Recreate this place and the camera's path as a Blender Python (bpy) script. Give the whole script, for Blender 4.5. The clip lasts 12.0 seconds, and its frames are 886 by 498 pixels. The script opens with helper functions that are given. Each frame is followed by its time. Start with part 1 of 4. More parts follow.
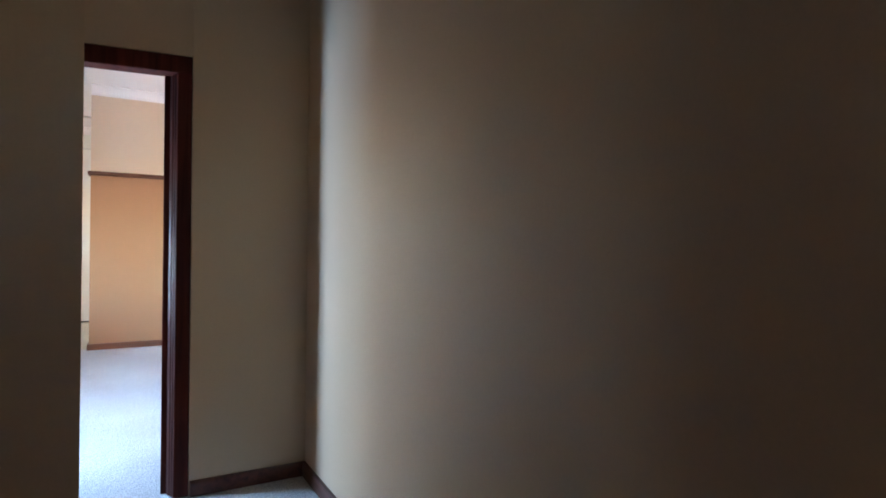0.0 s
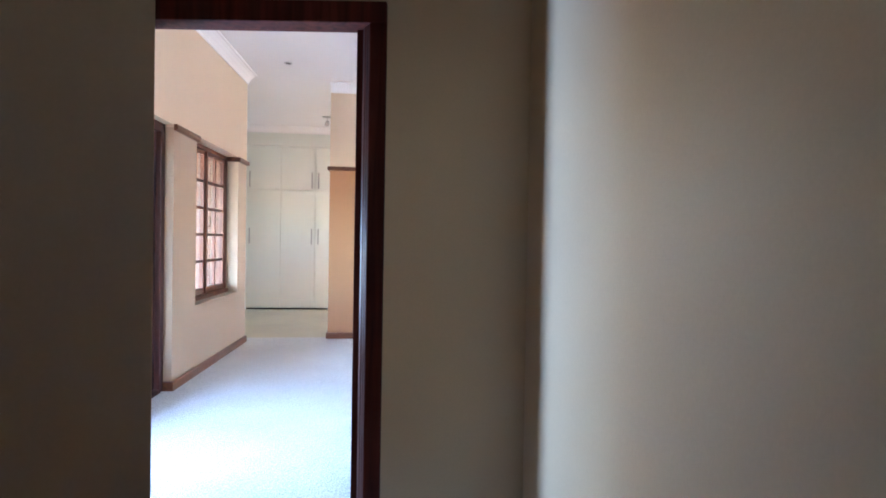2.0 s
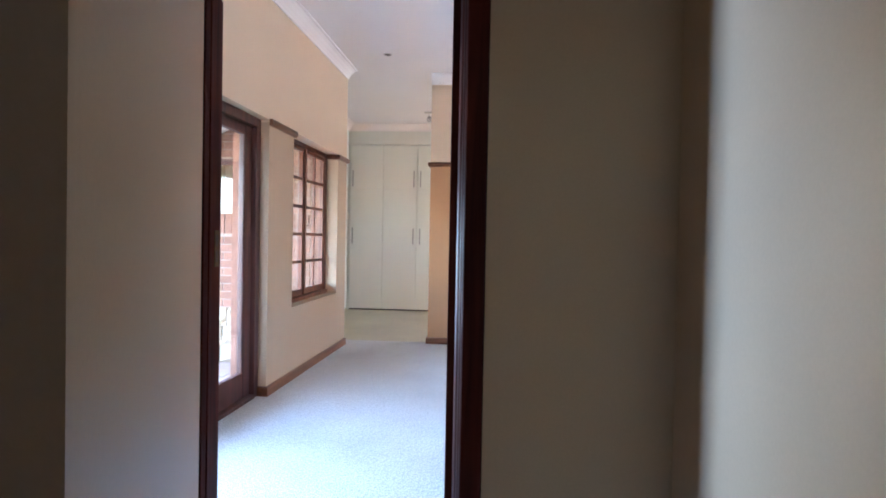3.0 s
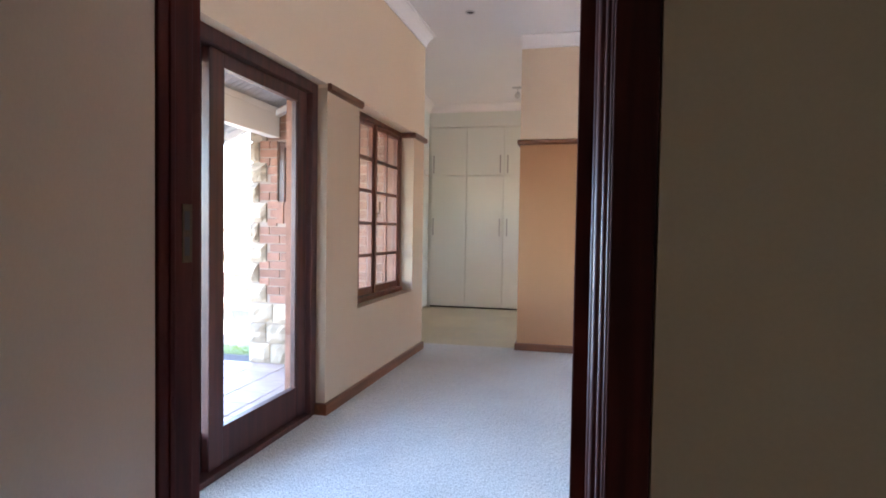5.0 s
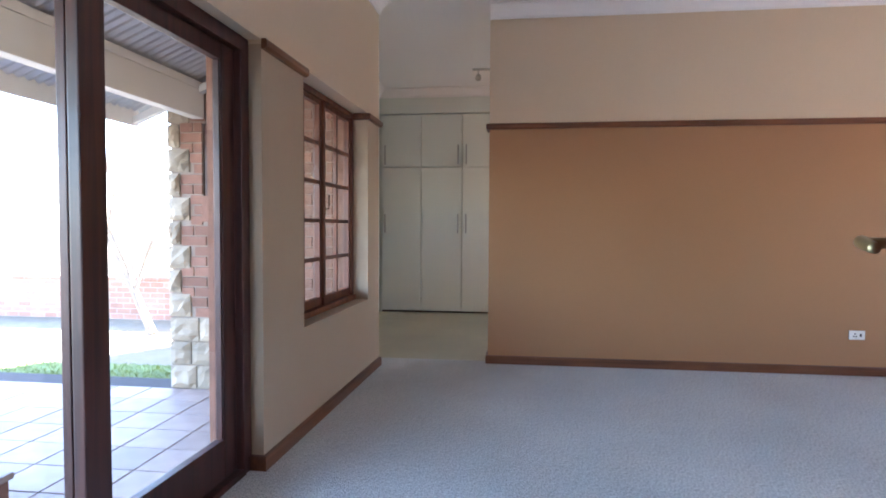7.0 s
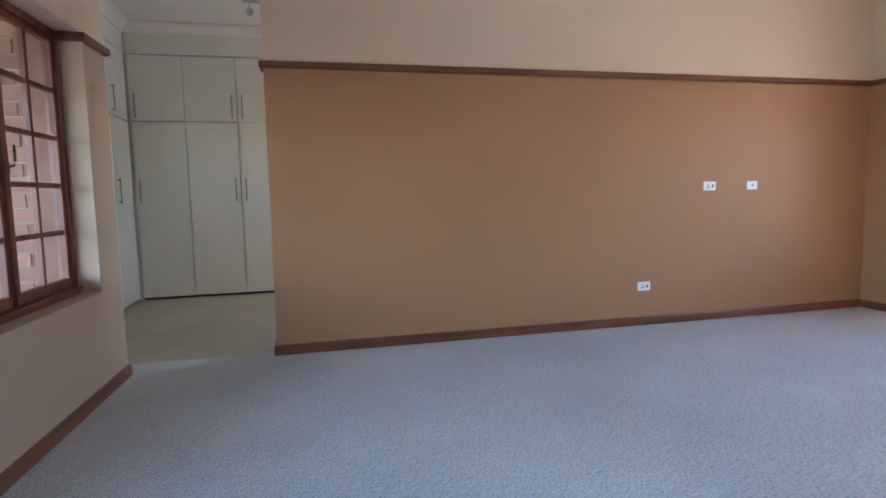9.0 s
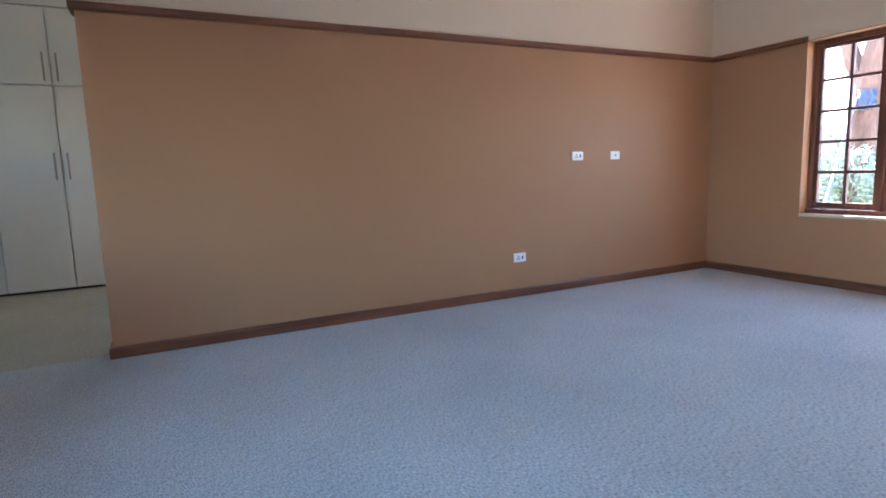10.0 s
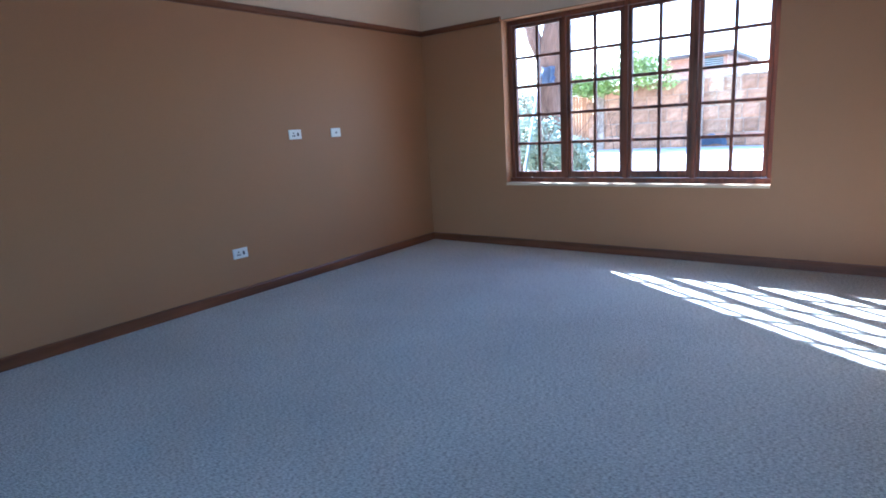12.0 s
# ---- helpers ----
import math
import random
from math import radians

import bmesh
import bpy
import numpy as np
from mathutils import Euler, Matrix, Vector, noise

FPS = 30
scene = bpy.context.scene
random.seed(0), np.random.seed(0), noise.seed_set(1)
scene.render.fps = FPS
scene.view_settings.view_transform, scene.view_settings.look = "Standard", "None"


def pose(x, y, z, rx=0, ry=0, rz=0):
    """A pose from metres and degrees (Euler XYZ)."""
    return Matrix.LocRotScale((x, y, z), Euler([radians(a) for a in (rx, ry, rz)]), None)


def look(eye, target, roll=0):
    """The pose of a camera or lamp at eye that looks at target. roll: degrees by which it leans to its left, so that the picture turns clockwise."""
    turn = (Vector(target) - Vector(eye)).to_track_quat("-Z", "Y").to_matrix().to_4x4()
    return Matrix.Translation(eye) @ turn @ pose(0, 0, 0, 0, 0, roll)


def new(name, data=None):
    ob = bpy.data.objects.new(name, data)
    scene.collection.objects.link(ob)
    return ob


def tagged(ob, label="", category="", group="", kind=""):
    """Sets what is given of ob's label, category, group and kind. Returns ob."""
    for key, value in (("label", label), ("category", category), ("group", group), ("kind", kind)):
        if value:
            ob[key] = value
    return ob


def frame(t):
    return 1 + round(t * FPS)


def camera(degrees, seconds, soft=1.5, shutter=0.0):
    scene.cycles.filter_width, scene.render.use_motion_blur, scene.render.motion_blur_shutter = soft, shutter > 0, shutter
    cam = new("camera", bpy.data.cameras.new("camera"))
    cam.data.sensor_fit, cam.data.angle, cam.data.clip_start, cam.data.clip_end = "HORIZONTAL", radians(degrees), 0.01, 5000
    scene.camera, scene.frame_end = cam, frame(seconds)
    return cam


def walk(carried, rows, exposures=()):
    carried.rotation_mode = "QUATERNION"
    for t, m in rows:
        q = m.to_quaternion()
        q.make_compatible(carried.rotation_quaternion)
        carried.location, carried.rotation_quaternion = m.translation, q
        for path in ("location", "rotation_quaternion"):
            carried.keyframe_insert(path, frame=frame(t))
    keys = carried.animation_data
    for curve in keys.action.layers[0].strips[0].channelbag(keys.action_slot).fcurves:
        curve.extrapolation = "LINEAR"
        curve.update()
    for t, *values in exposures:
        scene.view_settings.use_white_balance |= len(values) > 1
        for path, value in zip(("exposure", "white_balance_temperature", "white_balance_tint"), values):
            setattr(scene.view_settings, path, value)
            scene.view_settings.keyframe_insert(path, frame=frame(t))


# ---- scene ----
cam = camera(76.3, 12.0, soft=1.8)
PATH = [
    (0, (-0.237, -0.301, 1.197), (0.753, 1.436, 1.201), 0.6),
    (0.5, (-0.133, -0.142, 1.187), (0.596, 1.72, 1.193), 0.9),
    (1, (-0.06, 0.031, 1.184), (0.495, 1.953, 1.176), 0.9),
    (1.5, (-0.014, 0.224, 1.163), (0.378, 2.186, 1.149), 0.8),
    (2, (0.032, 0.478, 1.203), (0.261, 2.465, 1.173), 1.0),
    (2.5, (0.052, 0.716, 1.221), (0.082, 2.715, 1.184), 1.1),
    (3, (0.041, 0.952, 1.201), (-0.095, 2.947, 1.165), 1.1),
    (3.5, (0.056, 1.162, 1.201), (-0.199, 3.145, 1.16), 1.2),
    (5.5, (-0.141, 1.961, 1.16), (-0.586, 3.91, 1.09), 0.8),
    (6, (-0.209, 2.122, 1.172), (-0.64, 4.074, 1.098), 0.6),
    (6.5, (-0.299, 2.3, 1.183), (-0.662, 4.265, 1.106), 0.4),
    (7, (-0.371, 2.478, 1.18), (-0.607, 4.463, 1.103), 0.3),
    (9, (-0.31, 3.209, 1.131), (0.156, 5.145, 0.937), -1.2),
    (9.5, (-0.256, 3.345, 1.064), (0.413, 5.217, 0.84), -1.7),
    (10, (-0.242, 3.498, 1.06), (0.649, 5.268, 0.787), -1.9),
    (10.5, (-0.136, 3.502, 1.066), (0.929, 5.162, 0.74), -2.5),
    (11, (-0.053, 3.603, 1.069), (1.189, 5.127, 0.701), -2.9),
    (11.5, (0.083, 3.592, 1.098), (1.475, 4.972, 0.703), -3.4),
    (12, (0.114, 3.721, 1.127), (1.663, 4.914, 0.711), -3.5),
]
EXPOSURES = [(0, 5.7, 5750, 17), (0.8, 6.0, 5500, 17), (1.5, 5.95, 5450, 17), (3, 5.45, 5650, 19), (5.5, 4.9, 6000, 20), (6.5, 4.6, 5800, 19), (7.2, 4.35, 5650, 18), (9.0, 4.36, 5450, 15), (9.5, 4.34, 5300, 14), (10.5, 4.08, 4950, 11), (12, 3.47, 4650, 10)]
walk(cam, [(t, look(eye, target, roll)) for t, eye, target, roll in PATH], EXPOSURES)

# ---------------------------------------------------------------- light
world = bpy.data.worlds.new("sky")
scene.world = world
world.use_nodes = True
wn = world.node_tree.nodes
sky = wn.new("ShaderNodeTexSky")
sky.sky_type, sky.sun_disc = "NISHITA", False
SUN_EL, SUN_AZ = radians(31), math.atan2(0.563, 0.826)
sky.sun_elevation, sky.sun_rotation = SUN_EL, SUN_AZ
wn["Background"].inputs["Strength"].default_value = 0.15
world.node_tree.links.new(sky.outputs[0], wn["Background"].inputs["Color"])
sun = new("sun", bpy.data.lights.new("sun", "SUN"))
sun.data.energy, sun.data.angle, sun.data.color = 5.0, radians(0.53), (1.0, 0.93, 0.82)
SUN_DIR = Vector((math.sin(SUN_AZ) * math.cos(SUN_EL), math.cos(SUN_AZ) * math.cos(SUN_EL), math.sin(SUN_EL)))
sun.matrix_world = look((20, 20, 20), Vector((20, 20, 20)) - SUN_DIR)

# unseen warm fill lamp added in the hall, behind where the walk begins
hall_fill = new("hall_fill_light", bpy.data.lights.new("hall_fill_light", "AREA"))
hall_fill.data.shape, hall_fill.data.size, hall_fill.data.energy, hall_fill.data.color = "SQUARE", 0.2, 0.05, (1.0, 0.79, 0.50)
hall_fill.matrix_world = look((0.31, -2.39, 1.91), (-1.9, -0.3, 1.5))

# added fill lamps in place of sky light: the far end of the patio door, and the unseen dressing room window
for name, size, energy, color, at, to in (
    ("patio_sky_light", (0.44, 1.6), 2.4, (0.44, 0.70, 1.0), (-1.87, 3.40, 1.10), (0.62, 2.2, 0.75)),
    ("dressing_sky_light", (1.05, 0.9), 0.75, (0.90, 0.97, 1.0), (1.83, 8.9, 1.58), (-2.0, 8.9, 1.3)),
):
    lamp = new(name, bpy.data.lights.new(name, "AREA"))
    lamp.data.shape, lamp.data.size, lamp.data.size_y, lamp.data.energy, lamp.data.color = "RECTANGLE", *size, energy, color
    lamp.matrix_world = look(at, to)


# ---------------------------------------------------------------- materials
def nodes_of(name):
    m = bpy.data.materials.new(name)
    m.use_nodes = True
    return m, m.node_tree.nodes, m.node_tree.links, m.node_tree.nodes["Principled BSDF"]


def ramp_between(n, l, source, a, b, lo=0.3, hi=0.7):
    r = n.new("ShaderNodeValToRGB")
    r.color_ramp.elements[0].position, r.color_ramp.elements[1].position = lo, hi
    r.color_ramp.elements[0].color, r.color_ramp.elements[1].color = (*a, 1), (*b, 1)
    l.new(source, r.inputs[0])
    return r.outputs[0]


def tint(c, f):
    return tuple(min(1.0, v * f) for v in c)


def surface(name, color, rough=0.6, vary=0.08, big=1.5, fine=60.0, bump=0.1, depth=0.002, metal=0.0, spec=0.5, random_piece=0.0, stretch=(1, 1, 1)):
    """A plain surface with broad and fine variation, and relief."""
    m, n, l, p = nodes_of(name)
    co = n.new("ShaderNodeTexCoord")
    mp = n.new("ShaderNodeMapping")
    mp.inputs["Scale"].default_value = stretch
    l.new(co.outputs["Object"], mp.inputs[0])
    a = n.new("ShaderNodeTexNoise")
    a.inputs["Scale"].default_value, a.inputs["Detail"].default_value = big, 6
    b = n.new("ShaderNodeTexNoise")
    b.inputs["Scale"].default_value, b.inputs["Detail"].default_value = fine, 4
    l.new(mp.outputs[0], a.inputs["Vector"])
    l.new(mp.outputs[0], b.inputs["Vector"])
    c1 = ramp_between(n, l, a.outputs["Fac"], tint(color, 1 - vary), tint(color, 1 + vary))
    mix = n.new("ShaderNodeMix")
    mix.data_type, mix.blend_type = "RGBA", "MULTIPLY"
    mix.inputs["Factor"].default_value = 1.0
    c2 = ramp_between(n, l, b.outputs["Fac"], (1 - vary,) * 3, (1, 1, 1))
    l.new(c1, mix.inputs["A"])
    l.new(c2, mix.inputs["B"])
    out = mix.outputs["Result"]
    if random_piece:
        info = n.new("ShaderNodeObjectInfo")
        c3 = ramp_between(n, l, info.outputs["Random"], (1 - random_piece,) * 3, (1 + random_piece * 0.6,) * 3, 0.0, 1.0)
        mx = n.new("ShaderNodeMix")
        mx.data_type, mx.blend_type = "RGBA", "MULTIPLY"
        mx.inputs["Factor"].default_value = 1.0
        l.new(out, mx.inputs["A"])
        l.new(c3, mx.inputs["B"])
        out = mx.outputs["Result"]
    l.new(out, p.inputs["Base Color"])
    rr = n.new("ShaderNodeMapRange")
    rr.inputs["To Min"].default_value, rr.inputs["To Max"].default_value = max(0.02, rough - 0.08), min(1, rough + 0.08)
    l.new(a.outputs["Fac"], rr.inputs["Value"])
    l.new(rr.outputs[0], p.inputs["Roughness"])
    p.inputs["Metallic"].default_value = metal
    p.inputs["Specular IOR Level"].default_value = spec
    if bump:
        bp = n.new("ShaderNodeBump")
        bp.inputs["Strength"].default_value, bp.inputs["Distance"].default_value = bump, depth
        l.new(b.outputs["Fac"], bp.inputs["Height"])
        l.new(bp.outputs[0], p.inputs["Normal"])
    return m


def wood(name, dark, light, rough=0.35, axis=2, grain=28.0, coat=0.0):
    """Stained timber with the grain along one axis."""
    m, n, l, p = nodes_of(name)
    co = n.new("ShaderNodeTexCoord")
    mp = n.new("ShaderNodeMapping")
    s = [grain, grain, grain]
    s[axis] = grain * 0.05
    mp.inputs["Scale"].default_value = s
    l.new(co.outputs["Object"], mp.inputs[0])
    a = n.new("ShaderNodeTexNoise")
    a.inputs["Scale"].default_value, a.inputs["Detail"].default_value, a.inputs["Distortion"].default_value = 1.0, 8, 0.6
    l.new(mp.outputs[0], a.inputs["Vector"])
    b = n.new("ShaderNodeTexNoise")
    b.inputs["Scale"].default_value, b.inputs["Detail"].default_value = 2.2, 3
    l.new(co.outputs["Object"], b.inputs["Vector"])
    c = ramp_between(n, l, a.outputs["Fac"], dark, light, 0.32, 0.68)
    d = ramp_between(n, l, b.outputs["Fac"], (0.78,) * 3, (1.1,) * 3)
    mx = n.new("ShaderNodeMix")
    mx.data_type, mx.blend_type = "RGBA", "MULTIPLY"
    mx.inputs["Factor"].default_value = 1.0
    l.new(c, mx.inputs["A"])
    l.new(d, mx.inputs["B"])
    l.new(mx.outputs["Result"], p.inputs["Base Color"])
    rr = n.new("ShaderNodeMapRange")
    rr.inputs["To Min"].default_value, rr.inputs["To Max"].default_value = rough - 0.08, rough + 0.12
    l.new(b.outputs["Fac"], rr.inputs["Value"])
    l.new(rr.outputs[0], p.inputs["Roughness"])
    p.inputs["Coat Weight"].default_value = coat
    bp = n.new("ShaderNodeBump")
    bp.inputs["Strength"].default_value, bp.inputs["Distance"].default_value = 0.15, 0.001
    l.new(a.outputs["Fac"], bp.inputs["Height"])
    l.new(bp.outputs[0], p.inputs["Normal"])
    return m


def carpet_material(name="loop_pile_carpet", shade=(1.0, 1.0, 1.0)):
    """Looped pile in fine uneven rows."""
    m, n, l, p = nodes_of(name)
    co = n.new("ShaderNodeTexCoord")
    mp = n.new("ShaderNodeMapping")
    mp.inputs["Scale"].default_value = (1.0, 1.7, 1.0)
    mp.inputs["Rotation"].default_value = (0, 0, 0.12)
    l.new(co.outputs["Object"], mp.inputs[0])
    wob = n.new("ShaderNodeTexNoise")
    wob.inputs["Scale"].default_value, wob.inputs["Detail"].default_value = 9.0, 2
    l.new(mp.outputs[0], wob.inputs["Vector"])
    warp = n.new("ShaderNodeVectorMath")
    warp.operation = "MULTIPLY_ADD"
    warp.inputs[1].default_value = (0.03, 0.03, 0)
    l.new(wob.outputs["Color"], warp.inputs[0])
    l.new(mp.outputs[0], warp.inputs[2])
    v = n.new("ShaderNodeTexVoronoi")
    v.inputs["Scale"].default_value = 90.0
    l.new(warp.outputs[0], v.inputs["Vector"])
    f = n.new("ShaderNodeTexNoise")
    f.inputs["Scale"].default_value, f.inputs["Detail"].default_value = 320.0, 3
    l.new(co.outputs["Object"], f.inputs["Vector"])
    w = n.new("ShaderNodeTexNoise")
    w.inputs["Scale"].default_value, w.inputs["Detail"].default_value = 1.1, 5
    l.new(co.outputs["Object"], w.inputs["Vector"])
    # loops darken towards their edges: shade between them put into the colour
    c1 = ramp_between(n, l, v.outputs["Distance"], tuple(a * b for a, b in zip((0.78, 0.785, 0.756), shade)), tuple(a * b for a, b in zip((0.60, 0.604, 0.581), shade)), 0.12, 0.8)
    c2 = ramp_between(n, l, w.outputs["Fac"], (0.90, 0.89, 0.88), (1.08, 1.08, 1.07))
    mx = n.new("ShaderNodeMix")
    mx.data_type, mx.blend_type = "RGBA", "MULTIPLY"
    mx.inputs["Factor"].default_value = 1.0
    l.new(c1, mx.inputs["A"])
    l.new(c2, mx.inputs["B"])
    c3 = ramp_between(n, l, v.outputs["Color"], (0.95,) * 3, (1.03,) * 3, 0.1, 0.9)
    my = n.new("ShaderNodeMix")
    my.data_type, my.blend_type = "RGBA", "MULTIPLY"
    my.inputs["Factor"].default_value = 1.0
    l.new(mx.outputs["Result"], my.inputs["A"])
    l.new(c3, my.inputs["B"])
    l.new(my.outputs["Result"], p.inputs["Base Color"])
    p.inputs["Roughness"].default_value = 0.95
    p.inputs["Specular IOR Level"].default_value = 0.15
    p.inputs["Sheen Weight"].default_value = 0.15
    mr = n.new("ShaderNodeMapping")
    mr.inputs["Scale"].default_value = (200.0, 62.0, 1.0)
    turn = n.new("ShaderNodeMapping")
    turn.inputs["Rotation"].default_value = (0, 0, -0.36)
    l.new(co.outputs["Object"], turn.inputs[0])
    l.new(turn.outputs[0], mr.inputs[0])
    rip = n.new("ShaderNodeTexNoise")
    rip.inputs["Scale"].default_value, rip.inputs["Detail"].default_value = 1.0, 2
    l.new(mr.outputs[0], rip.inputs["Vector"])
    # dips between the rows darkened in the colour, as pile shade
    c4 = ramp_between(n, l, rip.outputs["Fac"], (0.66,) * 3, (1.10,) * 3, 0.38, 0.55)
    mz = n.new("ShaderNodeMix")
    mz.data_type, mz.blend_type = "RGBA", "MULTIPLY"
    mz.inputs["Factor"].default_value = 1.0
    l.new(my.outputs["Result"], mz.inputs["A"])
    l.new(c4, mz.inputs["B"])
    l.new(mz.outputs["Result"], p.inputs["Base Color"])
    rows = n.new("ShaderNodeMath")
    rows.operation = "MULTIPLY_ADD"
    rows.inputs[1].default_value = 3.0
    l.new(rip.outputs["Fac"], rows.inputs[0])
    l.new(f.outputs["Fac"], rows.inputs[2])
    add = n.new("ShaderNodeMath")
    add.operation = "MULTIPLY_ADD"
    add.inputs[1].default_value = -1.0
    l.new(v.outputs["Distance"], add.inputs[0])
    l.new(rows.outputs[0], add.inputs[2])
    bp = n.new("ShaderNodeBump")
    bp.inputs["Strength"].default_value, bp.inputs["Distance"].default_value = 0.8, 0.006
    l.new(add.outputs[0], bp.inputs["Height"])
    l.new(bp.outputs[0], p.inputs["Normal"])
    return m


def glass_material():
    m = bpy.data.materials.new("window_glass")
    m.use_nodes = True
    n, l = m.node_tree.nodes, m.node_tree.links
    n.remove(n["Principled BSDF"])
    t = n.new("ShaderNodeBsdfTransparent")
    t.inputs["Color"].default_value = (0.96, 0.97, 0.96, 1)
    g = n.new("ShaderNodeBsdfGlossy")
    g.inputs["Roughness"].default_value = 0.02
    lw = n.new("ShaderNodeLayerWeight")
    lw.inputs["Blend"].default_value = 0.5
    pw = n.new("ShaderNodeMath")
    pw.operation = "POWER"
    pw.inputs[1].default_value = 4.0
    l.new(lw.outputs["Facing"], pw.inputs[0])
    f = n.new("ShaderNodeMath")
    f.operation = "MULTIPLY_ADD"
    f.inputs[1].default_value, f.inputs[2].default_value = 0.6, 0.03
    l.new(pw.outputs[0], f.inputs[0])
    mx = n.new("ShaderNodeMixShader")
    l.new(f.outputs[0], mx.inputs[0])
    l.new(t.outputs[0], mx.inputs[1])
    l.new(g.outputs[0], mx.inputs[2])
    l.new(mx.outputs[0], n["Material Output"].inputs["Surface"])
    return m


def brick_wall_material(name, a, b, mortar, scale=1.0):
    """Brickwork too far off for single bricks."""
    m, n, l, p = nodes_of(name)
    co = n.new("ShaderNodeTexCoord")
    sep = n.new("ShaderNodeSeparateXYZ")
    l.new(co.outputs["Object"], sep.inputs[0])
    add = n.new("ShaderNodeMath")
    l.new(sep.outputs["X"], add.inputs[0])
    l.new(sep.outputs["Y"], add.inputs[1])
    com = n.new("ShaderNodeCombineXYZ")
    l.new(add.outputs[0], com.inputs["X"])
    l.new(sep.outputs["Z"], com.inputs["Y"])
    br = n.new("ShaderNodeTexBrick")
    br.inputs["Scale"].default_value = scale
    br.inputs["Brick Width"].default_value, br.inputs["Row Height"].default_value, br.inputs["Mortar Size"].default_value = 0.23, 0.085, 0.006
    br.inputs["Color1"].default_value, br.inputs["Color2"].default_value, br.inputs["Mortar"].default_value = (*a, 1), (*b, 1), (*mortar, 1)
    l.new(com.outputs[0], br.inputs["Vector"])
    no = n.new("ShaderNodeTexNoise")
    no.inputs["Scale"].default_value, no.inputs["Detail"].default_value = 1.4, 6
    l.new(co.outputs["Object"], no.inputs["Vector"])
    d = ramp_between(n, l, no.outputs["Fac"], (0.65,) * 3, (1.2,) * 3)
    mx = n.new("ShaderNodeMix")
    mx.data_type, mx.blend_type = "RGBA", "MULTIPLY"
    mx.inputs["Factor"].default_value = 1.0
    l.new(br.outputs["Color"], mx.inputs["A"])
    l.new(d, mx.inputs["B"])
    l.new(mx.outputs["Result"], p.inputs["Base Color"])
    p.inputs["Roughness"].default_value = 0.9
    return m


PAINT_LOW = surface("tan_wall_paint", (0.38, 0.201, 0.095), 0.55, 0.035, 0.9, 140.0, 0.25, 0.0006, spec=0.35)
PAINT_HIGH = surface("cream_wall_paint", (0.645, 0.51, 0.355), 0.55, 0.03, 0.9, 140.0, 0.25, 0.0006, spec=0.35)
PAINT_PALE = surface("pale_tan_wall_paint", (0.46, 0.345, 0.235), 0.55, 0.03, 0.9, 140.0, 0.25, 0.0006, spec=0.35)
PAINT_HALL = surface("hall_wall_paint", (0.59, 0.44, 0.292), 0.5, 0.04, 1.1, 120.0, 0.25, 0.0006, spec=0.4)
CEILING = surface("white_ceiling_paint", (0.80, 0.78, 0.76), 0.8, 0.02, 1.0, 90.0, 0.15, 0.0006, spec=0.2)
CORNICE = surface("white_plaster_cornice", (0.82, 0.80, 0.78), 0.7, 0.02, 2.0, 90.0, 0.1, 0.0005, spec=0.2)
CARPET = carpet_material()
# same pile, yellow tint stands in for the dressing room's warm light
CARPET_WARM_LIT = carpet_material("warm_lit_loop_pile_carpet", (0.92, 0.84, 0.60))
WINDOW_WOOD = wood("meranti_window", (0.09, 0.027, 0.012), (0.21, 0.065, 0.027), 0.45, 2, coat=0.05)
WOOD_V = wood("mahogany_upright", (0.032, 0.009, 0.008), (0.088, 0.024, 0.016), 0.42, 2, coat=0.08)
DOOR_WOOD = wood("dark_mahogany_door_frame", (0.045, 0.009, 0.007), (0.11, 0.022, 0.014), 0.6, 2, coat=0.0)
DOOR_WOOD.node_tree.nodes["Principled BSDF"].inputs["Specular IOR Level"].default_value = 0.15
BEAD_WOOD = wood("worn_varnished_mahogany", (0.05, 0.012, 0.010), (0.13, 0.032, 0.022), 0.42, 2, coat=0.08)
WOOD_Y = wood("mahogany_level", (0.042, 0.012, 0.008), (0.12, 0.033, 0.018), 0.42, 1, coat=0.08)
TRIM_X = wood("meranti_trim_east", (0.095, 0.032, 0.013), (0.21, 0.076, 0.029), 0.4, 0, 22, 0.2)
TRIM_Y = wood("meranti_trim_north", (0.095, 0.032, 0.013), (0.21, 0.076, 0.029), 0.4, 1, 22, 0.2)
GLASS = glass_material()
CUPBOARD = surface("white_melamine", (0.70, 0.735, 0.67), 0.35, 0.015, 1.0, 60.0, 0.03, 0.0003)
DARK = surface("dark_recess", (0.05, 0.045, 0.04), 0.9, 0.1)
STEEL = surface("brushed_steel", (0.55, 0.54, 0.52), 0.3, 0.05, 8.0, 200.0, 0.05, 0.0003, metal=1.0)
DULL_STEEL = surface("satin_steel", (0.34, 0.34, 0.33), 0.4, 0.05, 8.0, 200.0, 0.05, 0.0003, metal=0.8)
BRASS = surface("worn_brass", (0.42, 0.32, 0.15), 0.42, 0.12, 30.0, 200.0, 0.06, 0.0003, metal=1.0)
BRONZE = surface("tarnished_brass", (0.12, 0.088, 0.055), 0.55, 0.2, 30.0, 200.0, 0.06, 0.0003, metal=0.9)
PLASTIC = surface("white_plastic", (0.82, 0.81, 0.78), 0.3, 0.015, 4.0, 100.0, 0.02, 0.0002)
PLUG_DARK = surface("socket_hole_plastic", (0.03, 0.03, 0.035), 0.5, 0.1)
BRICK = surface("red_face_brick", (0.29, 0.145, 0.10), 0.85, 0.22, 9.0, 90.0, 0.5, 0.003, spec=0.25, random_piece=0.25)
